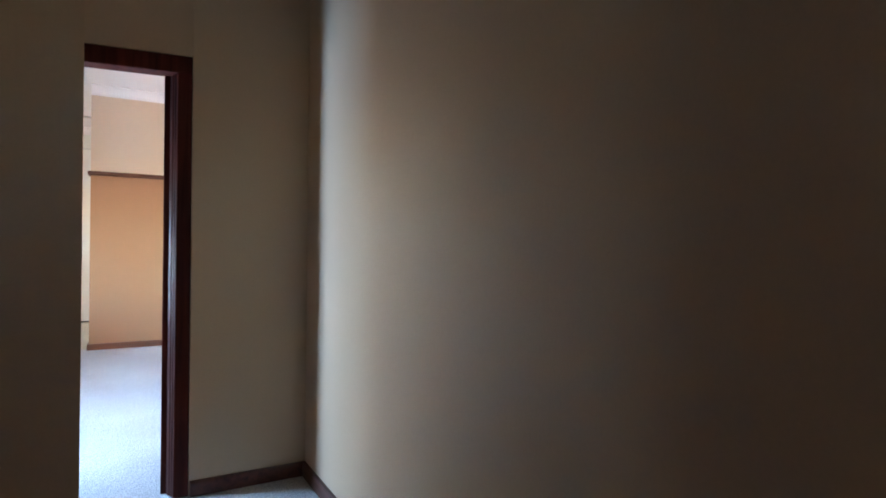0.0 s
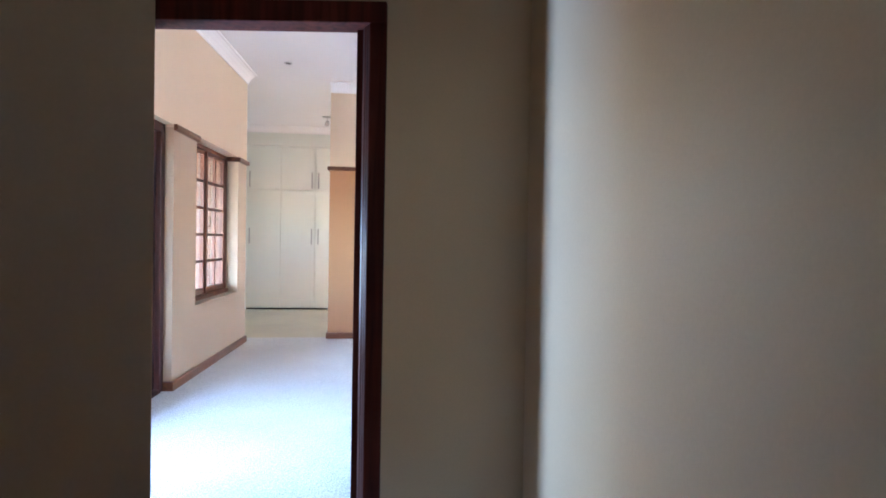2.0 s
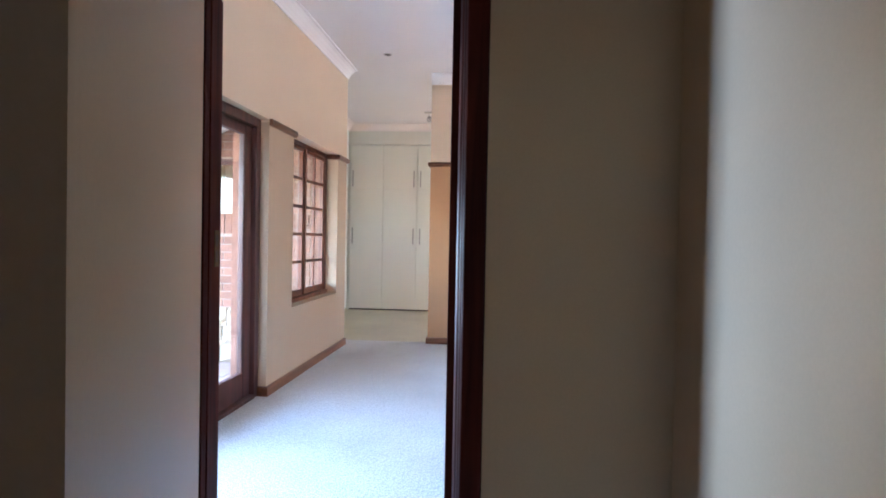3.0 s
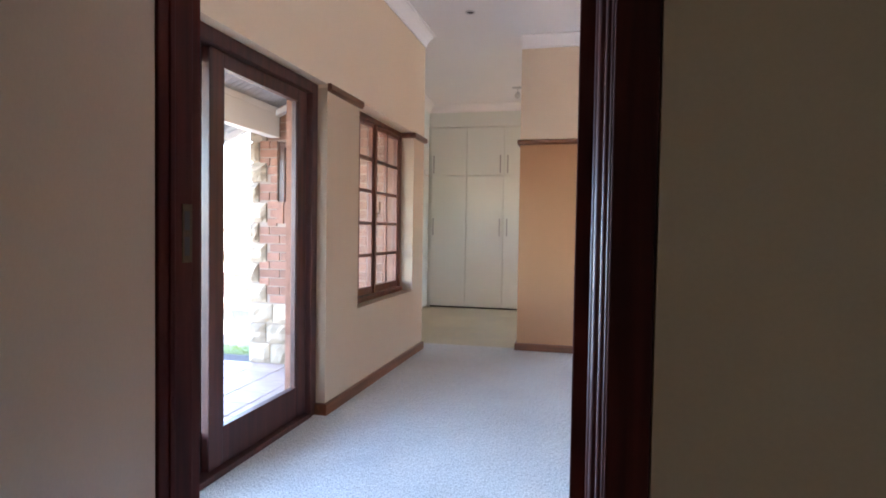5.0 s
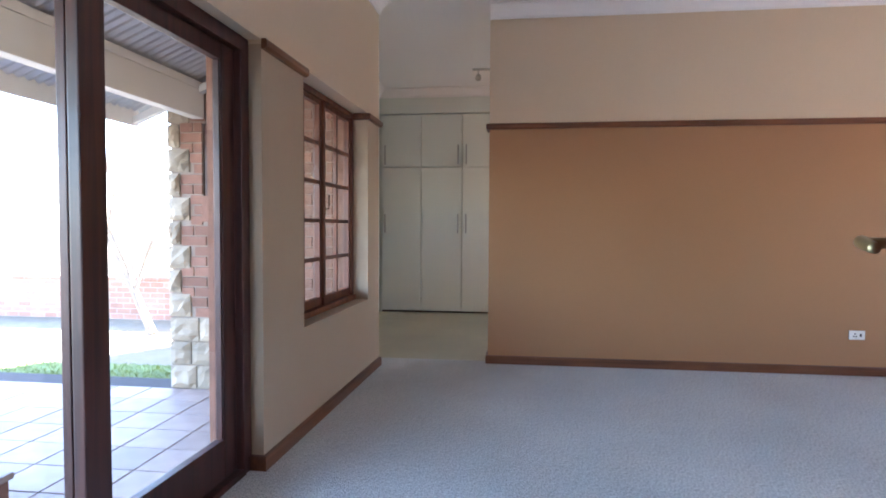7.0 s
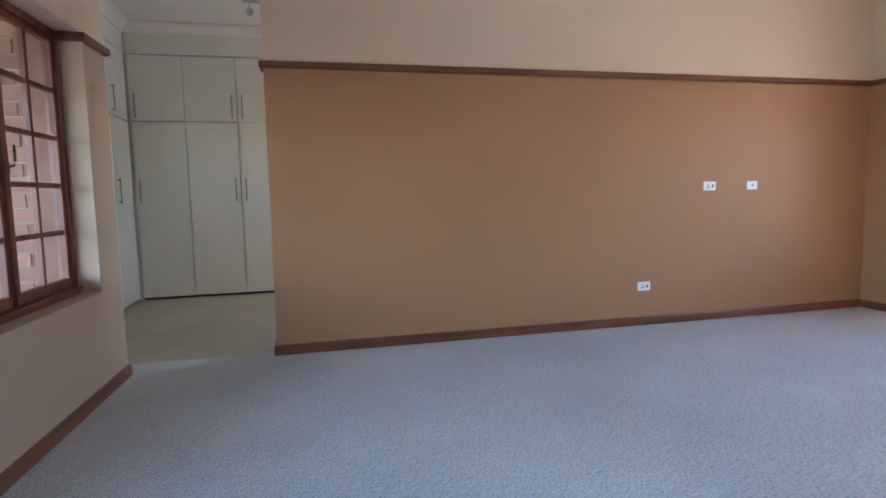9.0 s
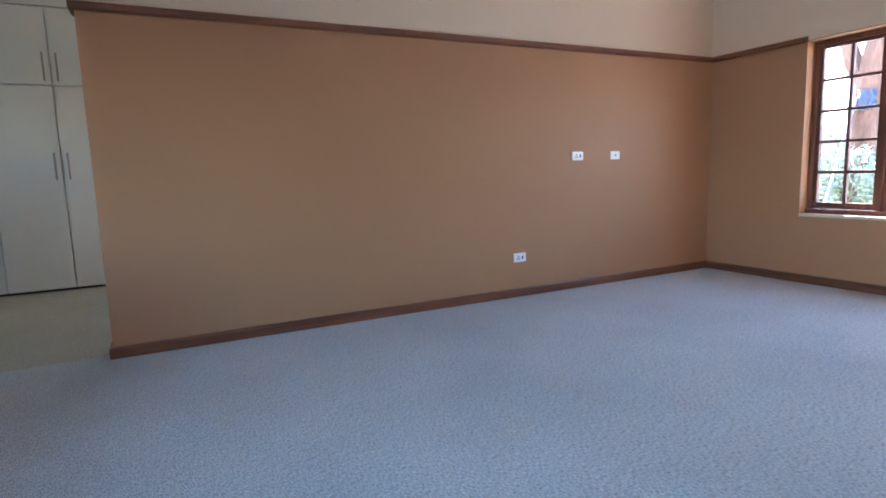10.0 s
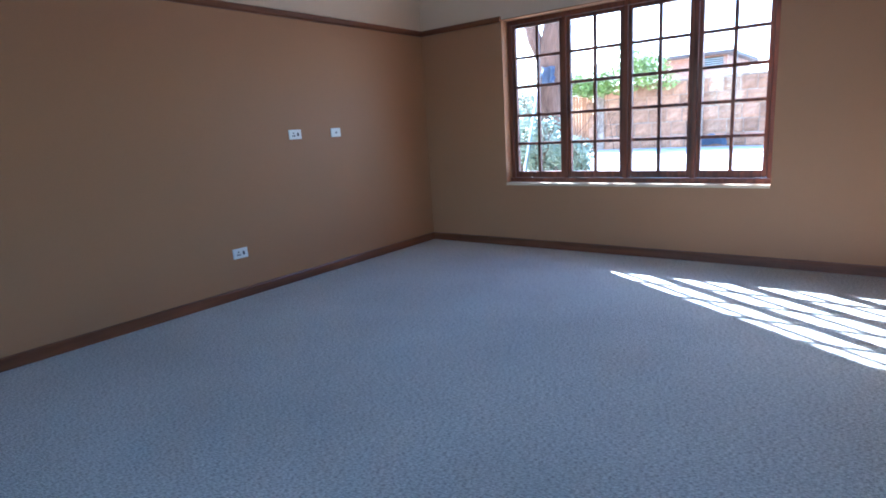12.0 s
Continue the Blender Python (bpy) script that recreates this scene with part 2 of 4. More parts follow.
MORTAR = surface("grey_mortar", (0.30, 0.235, 0.19), 0.95, 0.1, 6.0, 120.0, 0.4, 0.002, spec=0.2)
STONE = surface("split_sandstone", (0.37, 0.295, 0.215), 0.9, 0.2, 7.0, 60.0, 0.6, 0.004, spec=0.2, random_piece=0.2)
TILE = surface("terracotta_tile", (0.42, 0.31, 0.26), 0.6, 0.15, 6.0, 70.0, 0.25, 0.0015, random_piece=0.18)
GROUT = surface("grey_tile_grout", (0.05, 0.043, 0.04), 0.95, 0.12, 5.0, 90.0, 0.3, 0.002)
WHITE_WOOD = surface("white_painted_timber", (0.74, 0.70, 0.64), 0.55, 0.05, 2.0, 60.0, 0.15, 0.001)
ZINC = surface("galvanised_roof_sheet", (0.50, 0.50, 0.51), 0.45, 0.12, 3.0, 30.0, 0.1, 0.001, metal=0.6)
PLASTER_OUT = surface("outside_plaster", (0.55, 0.47, 0.38), 0.9, 0.08, 1.5, 60.0, 0.3, 0.002)
ROOF = surface("dark_roof_tile", (0.13, 0.10, 0.09), 0.8, 0.2, 3.0, 30.0, 0.4, 0.01)
GROUND = surface("dry_sandy_soil_and_grass", (0.28, 0.245, 0.18), 0.95, 0.25, 0.5, 18.0, 0.6, 0.02, spec=0.1)
LAWN = surface("lawn_grass", (0.20, 0.25, 0.11), 0.95, 0.3, 2.0, 60.0, 0.7, 0.02, spec=0.1)
PAVING = surface("pale_concrete_paving", (0.55, 0.51, 0.46), 0.9, 0.12, 1.2, 40.0, 0.3, 0.003, spec=0.2)
RUBBLE = surface("rough_brown_stone_wall", (0.42, 0.30, 0.22), 0.95, 0.35, 3.2, 12.0, 0.8, 0.05, spec=0.1)
FIELD_STONE = surface("rust_brown_field_stone", (0.46, 0.24, 0.14), 0.95, 0.25, 2.5, 12.0, 0.6, 0.02, spec=0.1, random_piece=0.3)
FAR_BRICK = brick_wall_material("boundary_brickwork", (0.38, 0.19, 0.13), (0.47, 0.26, 0.18), (0.45, 0.38, 0.32))
BARK_PALE = surface("pale_smooth_bark", (0.34, 0.27, 0.21), 0.9, 0.25, 6.0, 30.0, 0.5, 0.01, spec=0.1)
BARK = surface("rough_bark", (0.17, 0.10, 0.07), 0.95, 0.35, 5.0, 25.0, 0.9, 0.02, spec=0.1, stretch=(1, 1, 0.3))
LEAF = surface("green_leaves", (0.30, 0.36, 0.08), 0.6, 0.3, 3.0, 30.0, 0.0, 0.001, spec=0.3)
LEAF_PALE = surface("silvery_leaves", (0.28, 0.33, 0.22), 0.6, 0.25, 3.0, 30.0, 0.0, 0.001, spec=0.3)
ALUMINIUM = surface("ladder_aluminium", (0.36, 0.36, 0.37), 0.4, 0.08, 5.0, 80.0, 0.05, 0.0004, metal=0.9)
BLUE = surface("blue_plastic_sheet", (0.13, 0.16, 0.23), 0.5, 0.15, 6.0, 40.0, 0.3, 0.004)
FENCE = wood("orange_timber_fence", (0.28, 0.11, 0.045), (0.48, 0.22, 0.09), 0.75, 2, 14)


# ---------------------------------------------------------------- mesh helpers
def mesh_object(name, bm, mats, parent=None, label="", smooth=False):
    bmesh.ops.recalc_face_normals(bm, faces=bm.faces)
    me = bpy.data.meshes.new(name)
    bm.to_mesh(me)
    bm.free()
    for m in mats if isinstance(mats, (list, tuple)) else [mats]:
        me.materials.append(m)
    if smooth:
        for f in me.polygons:
            f.use_smooth = True
    ob = new(name, me)
    ob.parent = parent
    if label:
        ob["label"] = label
    return ob


def part(name, bm, material, parent, label="", smooth=False):
    return mesh_object(name, bm, material, parent, label, smooth)


def thing(name, label, category, at=(0, 0, 0), group="", kind=""):
    ob = new(name)
    ob.location = at
    return tagged(ob, label, category, group, kind)


def structure(ob, label, category="structure"):
    return tagged(ob, label, category, "", "structure")


def box(x0, x1, y0, y1, z0, z1, bevel=0.0, bm=None):
    own = bmesh.new()
    bmesh.ops.create_cube(own, size=1.0)
    for v in own.verts:
        v.co = Vector(((x0 + x1) / 2 + v.co.x * (x1 - x0), (y0 + y1) / 2 + v.co.y * (y1 - y0), (z0 + z1) / 2 + v.co.z * (z1 - z0)))
    if bevel:
        bmesh.ops.bevel(own, geom=own.edges[:], offset=bevel, segments=2, profile=0.6, affect="EDGES")
    if bm is None:
        return own
    me = bpy.data.meshes.new("tmp")
    own.to_mesh(me)
    own.free()
    bm.from_mesh(me)
    bpy.data.meshes.remove(me)
    return bm


def rod(points, r, sides=10, bm=None, taper=1.0):
    """A round bar along a line of points."""
    bm = bm or bmesh.new()
    pts = [Vector(p) for p in points]
    rings = []
    for i, p in enumerate(pts):
        d = (pts[min(i + 1, len(pts) - 1)] - pts[max(i - 1, 0)]).normalized()
        a = d.orthogonal().normalized() if abs(d.z) > 0.9 else d.cross(Vector((0, 0, 1))).normalized()
        b = d.cross(a)
        k = r * (1 + (taper - 1) * i / max(1, len(pts) - 1))
        rings.append([bm.verts.new(p + (a * math.cos(t) + b * math.sin(t)) * k) for t in (2 * math.pi * j / sides for j in range(sides))])
    for u, v in zip(rings, rings[1:]):
        for j in range(sides):
            bm.faces.new((u[j], u[(j + 1) % sides], v[(j + 1) % sides], v[j]))
    bm.faces.new(rings[0][::-1])
    bm.faces.new(rings[-1])
    return bm


def lathe(profile, at, axis="z", sides=24, bm=None):
    """Turned shape: (radius, height) pairs about an upright axis."""
    bm = bm or bmesh.new()
    rings = []
    for r, h in profile:
        ring = []
        for j in range(sides):
            t = 2 * math.pi * j / sides
            a, b = r * math.cos(t), r * math.sin(t)
            ring.append(bm.verts.new(Vector(at) + (Vector((a, b, h)) if axis == "z" else Vector((a, h, b)) if axis == "y" else Vector((h, a, b)))))
        rings.append(ring)
    for u, v in zip(rings, rings[1:]):
        for j in range(sides):
            bm.faces.new((u[j], u[(j + 1) % sides], v[(j + 1) % sides], v[j]))
    bm.faces.new(rings[0])
    bm.faces.new(rings[-1])
    return bm


def sweep(points, profile, bm=None):
    """Moulding along a line on plan, its profile of (out, up) pairs to the right of the way, mitred at the corners."""
    bm = bm or bmesh.new()
    pts = [Vector(p) for p in points]
    rings = []
    for i, p in enumerate(pts):
        rights = []
        for a, b in ((i - 1, i), (i, i + 1)):
            if 0 <= a and b < len(pts):
                d = (pts[b] - pts[a]).normalized()
                rights.append(Vector((d.y, -d.x)))
        m = rights[0] if len(rights) == 1 else (rights[0] + rights[1]) / (1 + rights[0].dot(rights[1]))
        rings.append([bm.verts.new((p.x + m.x * o, p.y + m.y * o, z)) for o, z in profile])
    k = len(profile)
    for u, v in zip(rings, rings[1:]):
        for j in range(k):
            bm.faces.new((u[j], u[(j + 1) % k], v[(j + 1) % k], v[j]))
    bm.faces.new(rings[0])
    bm.faces.new(rings[-1][::-1])
    return bm


def cells(us, zs, holes, near, far, along="x", split=None):
    """A wall of thickness near..far with through openings (u0, u1, z0, z1). Faces above split take the second material."""
    us = sorted(set(us) | {v for h in holes for v in h[:2]})
    zs = sorted(set(zs) | {v for h in holes for v in h[2:]} | ({split} if split else set()))
    solid = lambda i, k: 0 <= i < len(us) - 1 and 0 <= k < len(zs) - 1 and not any(h[0] - 1e-6 < (us[i] + us[i + 1]) / 2 < h[1] and h[2] < (zs[k] + zs[k + 1]) / 2 < h[3] for h in holes)
    bm = bmesh.new()
    P = (lambda u, d, z: (u, d, z)) if along == "x" else (lambda u, d, z: (d, u, z))

    def quad(*c):
        f = bm.faces.new([bm.verts.new(P(*q)) for q in c])
        f.material_index = 1 if split and sum(q[2] for q in c) / 4 > split + 1e-4 else 0

    for i in range(len(us) - 1):
        for k in range(len(zs) - 1):
            if not solid(i, k):
                continue
            a, b, c, d = us[i], us[i + 1], zs[k], zs[k + 1]
            for e in (near, far):
                quad((a, e, c), (b, e, c), (b, e, d), (a, e, d))
            if not solid(i - 1, k):
                quad((a, near, c), (a, far, c), (a, far, d), (a, near, d))
            if not solid(i + 1, k):
                quad((b, near, c), (b, far, c), (b, far, d), (b, near, d))
            if not solid(i, k - 1):
                quad((a, near, c), (b, near, c), (b, far, c), (a, far, c))
            if not solid(i, k + 1):
                quad((a, near, d), (b, near, d), (b, far, d), (a, far, d))
    bmesh.ops.remove_doubles(bm, verts=bm.verts, dist=1e-5)
    return bm


def prism(outline, z0, z1):
    bm = bmesh.new()
    lo = [bm.verts.new((x, y, z0)) for x, y in outline]
    hi = [bm.verts.new((x, y, z1)) for x, y in outline]
    n = len(outline)
    for i in range(n):
        bm.faces.new((lo[i], lo[(i + 1) % n], hi[(i + 1) % n], hi[i]))
    bm.faces.new(lo[::-1])
    bm.faces.new(hi)
    return bm


# ---------------------------------------------------------------- plan
CEIL = 3.05
RAIL = (2.018, 2.066)
BACK_Y, EAST_X, DOOR_Y, DOOR_T = 7.36, 4.70, 2.66, 0.145
IN_Y = DOOR_Y + DOOR_T
WING_Y, WING_X = 6.87, -3.19
PATIO_Z, GROUND_Z, YARD_Z = -0.18, -0.30, -0.05
# the garden wall of the room runs a little askew: local x is out of the wall, local y along it
GARDEN = Matrix.Translation((-1.545, 5.05, 0)) @ Matrix.Rotation(radians(-1.9), 4, "Z")
WALL_END = 2.11
SLIDE = (-2.03, 0.0, 0.0, 2.06)
SIDE_WIN = (0.50, 1.78, 0.606, 2.067)
BIG_WIN = (4.29, 6.45, 0.595, 2.032)
# the bedroom doorway stands a little askew, turned about its hinge jamb
DOORWAY = Matrix.Translation((0.054, DOOR_Y, 0)) @ Matrix.Rotation(radians(-6.5), 4, "Z") @ Matrix.Translation((-0.054, -DOOR_Y, 0))
DOOR_HOLE = (-0.962, 0.054, -0.1, 2.115)


def in_doorway(bm):
    bmesh.ops.transform(bm, matrix=DOORWAY, verts=bm.verts)
    return bm


def in_garden(bm):
    bmesh.ops.transform(bm, matrix=GARDEN, verts=bm.verts)
    return bm


def garden_xy(x, y):
    p = GARDEN @ Vector((x, y, 0))
    return (p.x, p.y)


# ---------------------------------------------------------------- large structure
structure(mesh_object("floor", prism([(-1.70, -2.6), (4.9, -2.6), (4.9, 7.44), (-1.62, 7.44)], -0.28, 0.0), CARPET), "grey-beige looped pile carpet laid wall to wall", "carpet")
structure(mesh_object("floor_dressing", prism([(-2.95, 7.442), (1.8, 7.442), (1.8, 10.85), (-2.95, 10.85)], -0.28, 0.0), CARPET_WARM_LIT), "looped carpet of the dressing room, tinted yellow for its warm light", "carpet")
structure(mesh_object("ceiling", prism([(-3.1, 2.66), (5.0, 2.66), (5.0, 7.55), (1.9, 7.55), (1.9, 10.95), (-3.1, 10.95)], CEIL, CEIL + 0.2), CEILING), "flat white painted ceiling", "ceiling")
structure(mesh_object("ceiling_hall", box(-1.85, 0.95, -2.6, 2.79, 2.85, CEIL + 0.2), CEILING), "white painted ceiling of the dim hall", "ceiling")

structure(mesh_object("wall_north", cells((-0.555, EAST_X), (0, CEIL), [], BACK_Y, BACK_Y + 0.15, "x", 2.04), [PAINT_LOW, PAINT_HIGH]), "tan wall with cream paint above the picture rail", "wall")
structure(mesh_object("wall_east", cells((DOOR_Y, 7.51), (-0.3, CEIL), [BIG_WIN], EAST_X, EAST_X + 0.25, "y", 2.04), [PAINT_LOW, PAINT_HIGH]), "tan window wall with cream paint above the rail", "wall")
structure(mesh_object("wall_west", in_garden(cells((-2.30, WALL_END), (-0.3, CEIL), [(SLIDE[0], SLIDE[1], -0.4, SLIDE[3]), SIDE_WIN], 0.0, -0.27, "y", 2.04)), [PAINT_PALE, PAINT_HIGH]), "pale tan garden wall with a timber rail", "wall")
structure(mesh_object("wall_south", in_doorway(cells((-1.72, 0.054), (0, CEIL), [DOOR_HOLE], DOOR_Y, IN_Y - 0.07, "x")), [PAINT_HALL]), "plain painted hall wall around the bedroom doorway", "wall")
structure(mesh_object("wall_south_room", in_doorway(cells((-1.72, 0.054), (0, CEIL), [DOOR_HOLE], IN_Y - 0.07, IN_Y, "x", 2.04)), [PAINT_LOW, PAINT_HIGH]), "tan wall with cream paint above the rail", "wall")
structure(mesh_object("wall_south_east", box(0.0545, EAST_X, DOOR_Y, IN_Y - 0.07, 0, CEIL), PAINT_HALL), "plain painted hall wall beside the bedroom doorway", "wall")
structure(mesh_object("wall_south_east_room", cells((0.0545, EAST_X), (0, CEIL), [], IN_Y - 0.07, IN_Y, "x", 2.04), [PAINT_LOW, PAINT_HIGH]), "tan wall with cream paint above the rail", "wall")
structure(mesh_object("wall_hall_east", box(0.62, 0.78, -2.6, DOOR_Y - 0.001, 0, 2.86), PAINT_HALL), "cream hall wall with soft daylight falling across it", "wall")
structure(mesh_object("wall_hall_nib", prism([(-1.66, 1.428), (-0.326, 1.428), (-0.886, 2.764), (-0.90, 2.767), (-1.66, 2.852)], 0, 2.86), PAINT_HALL), "angled cream wall corner beside the doorway", "wall")
structure(mesh_object("wall_hall_west", box(-1.8, -1.66, -2.6, 2.85, 0, 2.86), PAINT_HALL), "plain cream hall wall", "wall")
# end wall with a small unseen opening added behind the fill lamp
structure(mesh_object("wall_hall_south", cells((-1.66, 0.62), (0, 2.86), [(0.2, 0.42, 1.8, 2.02)], -2.6, -2.4, "x"), PAINT_HALL), "plain cream hall end wall", "wall")
structure(mesh_object("wall_dressing_west", box(WING_X + 0.11, WING_X + 0.33, 7.15, 10.9, -0.3, CEIL), PAINT_HIGH), "cream dressing room wall", "wall")
structure(mesh_object("wall_dressing_south", cells((WING_X + 0.11, -1.5), (-0.3, CEIL), [(-2.89, -2.27, 1.35, 2.02)], WING_Y + 0.11, 7.15, "x"), PAINT_HIGH), "cream dressing room wall", "wall")
structure(mesh_object("wall_dressing_north", box(WING_X + 0.33, 1.85, 10.76, 10.9, -0.3, CEIL), PAINT_HIGH), "cream dressing room wall", "wall")
# opening out of view, added to let daylight into the dressing room
structure(mesh_object("wall_dressing_east", cells((BACK_Y + 0.151, 10.76), (-0.3, CEIL), [(8.3, 9.5, 1.05, 2.1)], 1.65, 1.85, "y"), PAINT_HIGH), "cream dressing room wall", "wall")

# mouldings
BASE = [(0.0, 0.0), (0.019, 0.0), (0.019, 0.060), (0.015, 0.070), (0.0, 0.072)]
RAILP = [(0.0, RAIL[0]), (0.016, RAIL[0]), (0.028, RAIL[0] + 0.012), (0.028, RAIL[1] - 0.008), (0.022, RAIL[1]), (0.0, RAIL[1])]
CORN = [(0.0, CEIL), (0.0, CEIL - 0.105), (0.012, CEIL - 0.105), (0.014, CEIL - 0.085), (0.03, CEIL - 0.06), (0.06, CEIL - 0.03), (0.085, CEIL - 0.014), (0.105, CEIL - 0.012), (0.105, CEIL)]
G = garden_xy
for name, pts, mat in (
    ("baseboard_north", [(-0.555, 7.51), (-0.555, BACK_Y), (EAST_X, BACK_Y)], TRIM_X),
    ("baseboard_east", [(EAST_X, BACK_Y - 0.019), (EAST_X, IN_Y + 0.019)], TRIM_Y),
    ("baseboard_south", [(EAST_X, IN_Y), (0.06, IN_Y)], TRIM_X),
    ("baseboard_west", [G(-0.065, 0), G(0, 0), G(0, WALL_END), G(-0.3, WALL_END)], TRIM_Y),
    ("baseboard_hall", [(0.059, DOOR_Y), (0.62, DOOR_Y), (0.62, -2.4)], WOOD_Y),
    ("baseboard_hall_nib", [(-1.66, 1.428), (-0.326, 1.428), (-0.872, 2.73)], WOOD_Y),
):
    structure(mesh_object(name, sweep(pts, BASE), mat), "reddish brown varnished timber skirting board", "skirting board")
for name, pts, mat in (
    ("picture_rail_north", [(-0.555, 7.51), (-0.555, BACK_Y), (EAST_X, BACK_Y)], TRIM_X),
    ("picture_rail_east", [(EAST_X, BACK_Y - 0.028), (EAST_X, BIG_WIN[1])], TRIM_Y),
    ("picture_rail_east_far", [(EAST_X, BIG_WIN[0]), (EAST_X, IN_Y + 0.028)], TRIM_Y),
    ("picture_rail_south", [(EAST_X, IN_Y), (0.06, IN_Y)], TRIM_X),
    ("picture_rail_west", [G(0, 0.0), G(0, 0.52)], TRIM_Y),
    ("picture_rail_west_end", [G(-0.112, 1.78), G(0, 1.78), G(0, WALL_END), G(-0.3, WALL_END)], TRIM_Y),
):
    structure(mesh_object(name, sweep(pts, RAILP), mat), "varnished timber picture rail on the painted wall", "picture rail")
structure(mesh_object("cornice", sweep([G(0, WALL_END), G(0, -2.28)][::-1], CORN), CORNICE), "white moulded plaster cornice", "cornice")
structure(mesh_object("cornice_north", sweep([(-0.555, BACK_Y), (EAST_X, BACK_Y), (EAST_X, IN_Y), (0.06, IN_Y), (-1.60, IN_Y + 0.18)], CORN), CORNICE), "white moulded plaster cornice", "cornice")


# ---------------------------------------------------------------- windows
def casement(parent, w, h, rows, cols, handle_side, name="casement"):
    """A sash in its own plane (x along, y depth into the room negative, z up), glazing bars and panes."""
    holder = []
    st, br, dp = 0.030, 0.026, 0.038
    bm = bmesh.new()
    box(0, st, -dp / 2, dp / 2, 0, h, 0.004, bm)
    box(w - st, w, -dp / 2, dp / 2, 0, h, 0.004, bm)
    box(st, w - st, -dp / 2 + 0.001, dp / 2 - 0.001, 0, 0.055, 0.004, bm)
    box(st, w - st, -dp / 2 + 0.001, dp / 2 - 0.001, h - st, h, 0.004, bm)
    holder.append(("sash_frame", bm, WINDOW_WOOD))
    iw, ih = w - 2 * st, h - st - 0.055
    for c in range(1, cols):
        x = st + iw * c / cols
        holder.append(("glazing_bar", box(x - br / 2, x + br / 2, -0.014, 0.014, 0.055, h - st, 0.003), WINDOW_WOOD))
    for r in range(1, rows):
        z = 0.055 + ih * r / rows
        holder.append(("glazing_bar", box(st, w - st, -0.0125, 0.0125, z - br / 2, z + br / 2, 0.003), WINDOW_WOOD))
    for c in range(cols):
        for r in range(rows):
            x0, x1 = st + iw * c / cols, st + iw * (c + 1) / cols
            z0, z1 = 0.055 + ih * r / rows, 0.055 + ih * (r + 1) / rows
            holder.append(("pane", box(x0, x1, -0.002, 0.002, z0, z1), GLASS))
    if handle_side:
        x = st / 2 if handle_side < 0 else w - st / 2
        bm = box(x - 0.008, x + 0.008, -dp / 2 - 0.006, -dp / 2, h * 0.45, h * 0.45 + 0.05, 0.002)
        rod([(x, -dp / 2 - 0.004, h * 0.45 + 0.03), (x, -dp / 2 - 0.028, h * 0.45 + 0.035), (x + 0.004, -dp / 2 - 0.032, h * 0.45 + 0.06), (x + 0.006, -dp / 2 - 0.03, h * 0.45 + 0.13)], 0.006, 8, bm)
        holder.append(("window_handle", bm, BRONZE))
    return holder


def window(name, opening, m, count, rows, handles, label):
    """A timber window of several casements, in the plane m, u along the wall and up from the opening's foot."""
    u0, u1, z0, z1 = opening
    root = thing(name, label, "window", kind="structure")
    w, h = u1 - u0, z1 - z0
    fr, post = 0.040, 0.034
    bm = bmesh.new()
    box(0.002, w - 0.002, -0.035, 0.045, h - fr, h - 0.002, 0.004, bm)
    box(0.002, w - 0.002, -0.055, 0.05, 0.002, fr, 0.005, bm)
    box(0.003, fr, -0.034, 0.044, fr, h - fr, 0.004, bm)
    box(w - fr, w - 0.003, -0.034, 0.044, fr, h - fr, 0.004, bm)
    cw = (w - 2 * fr - (count - 1) * post) / count
    for i in range(1, count):
        x = fr + i * cw + (i - 1) * post
        box(x, x + post, -0.034, 0.044, fr, h - fr, 0.004, bm)
    bmesh.ops.transform(bm, matrix=m, verts=bm.verts)
    part("window_frame", bm, WINDOW_WOOD, root, "dark varnished hardwood frame")
    for i in range(count):
        pieces = casement(root, cw - 0.006, h - 2 * fr - 0.006, rows, 2, handles[i])
        off = m @ Matrix.Translation((fr + i * (cw + post) + 0.003, 0.0, fr + 0.003))
        sash = None
        for pn, bm, mat in pieces:
            bmesh.ops.transform(bm, matrix=off, verts=bm.verts)
            ob = part(pn, bm, mat, sash or root)
            sash = sash or ob
            if pn == "pane":
                ob.visible_shadow = False
    return root


# plane of the big window: u runs south, the room side faces west
window("window_1", BIG_WIN, Matrix.Translation((EAST_X + 0.13, BIG_WIN[1], BIG_WIN[2])) @ Matrix.Rotation(radians(-90), 4, "Z"), 4, 5, (0, 0, 0, 0), "wide dark timber window with small square panes")
structure(mesh_object("window_sill_east", box(EAST_X - 0.012, EAST_X + 0.08, BIG_WIN[0] + 0.002, BIG_WIN[1] - 0.002, BIG_WIN[2] - 0.02, BIG_WIN[2] + 0.004, 0.004), PAINT_HIGH), "cream painted plaster window sill", "window sill")
# never in view: added only to brighten the cupboards
window("window_4", (8.3, 9.5, 1.05, 2.1), Matrix.Translation((1.75, 9.5, 1.05)) @ Matrix.Rotation(radians(-90), 4, "Z"), 3, 4, (0, 1, -1), "unseen timber window added to light the dressing room")
for name, ya, yb in (("brick_reveal_north", SIDE_WIN[1] - 0.016, SIDE_WIN[1] - 0.002), ("brick_reveal_south", SIDE_WIN[0] + 0.002, SIDE_WIN[0] + 0.016)):
    structure(mesh_object(name, in_garden(box(-0.272, -0.197, ya, yb, SIDE_WIN[2] + 0.002, SIDE_WIN[3] - 0.002)), BRICK), "red brick window reveal", "reveal")
window("window_2", SIDE_WIN, GARDEN @ Matrix.Translation((-0.15, SIDE_WIN[0], SIDE_WIN[2])) @ Matrix.Rotation(radians(90), 4, "Z"), 2, 5, (0, -1), "dark timber casement window with small square panes")


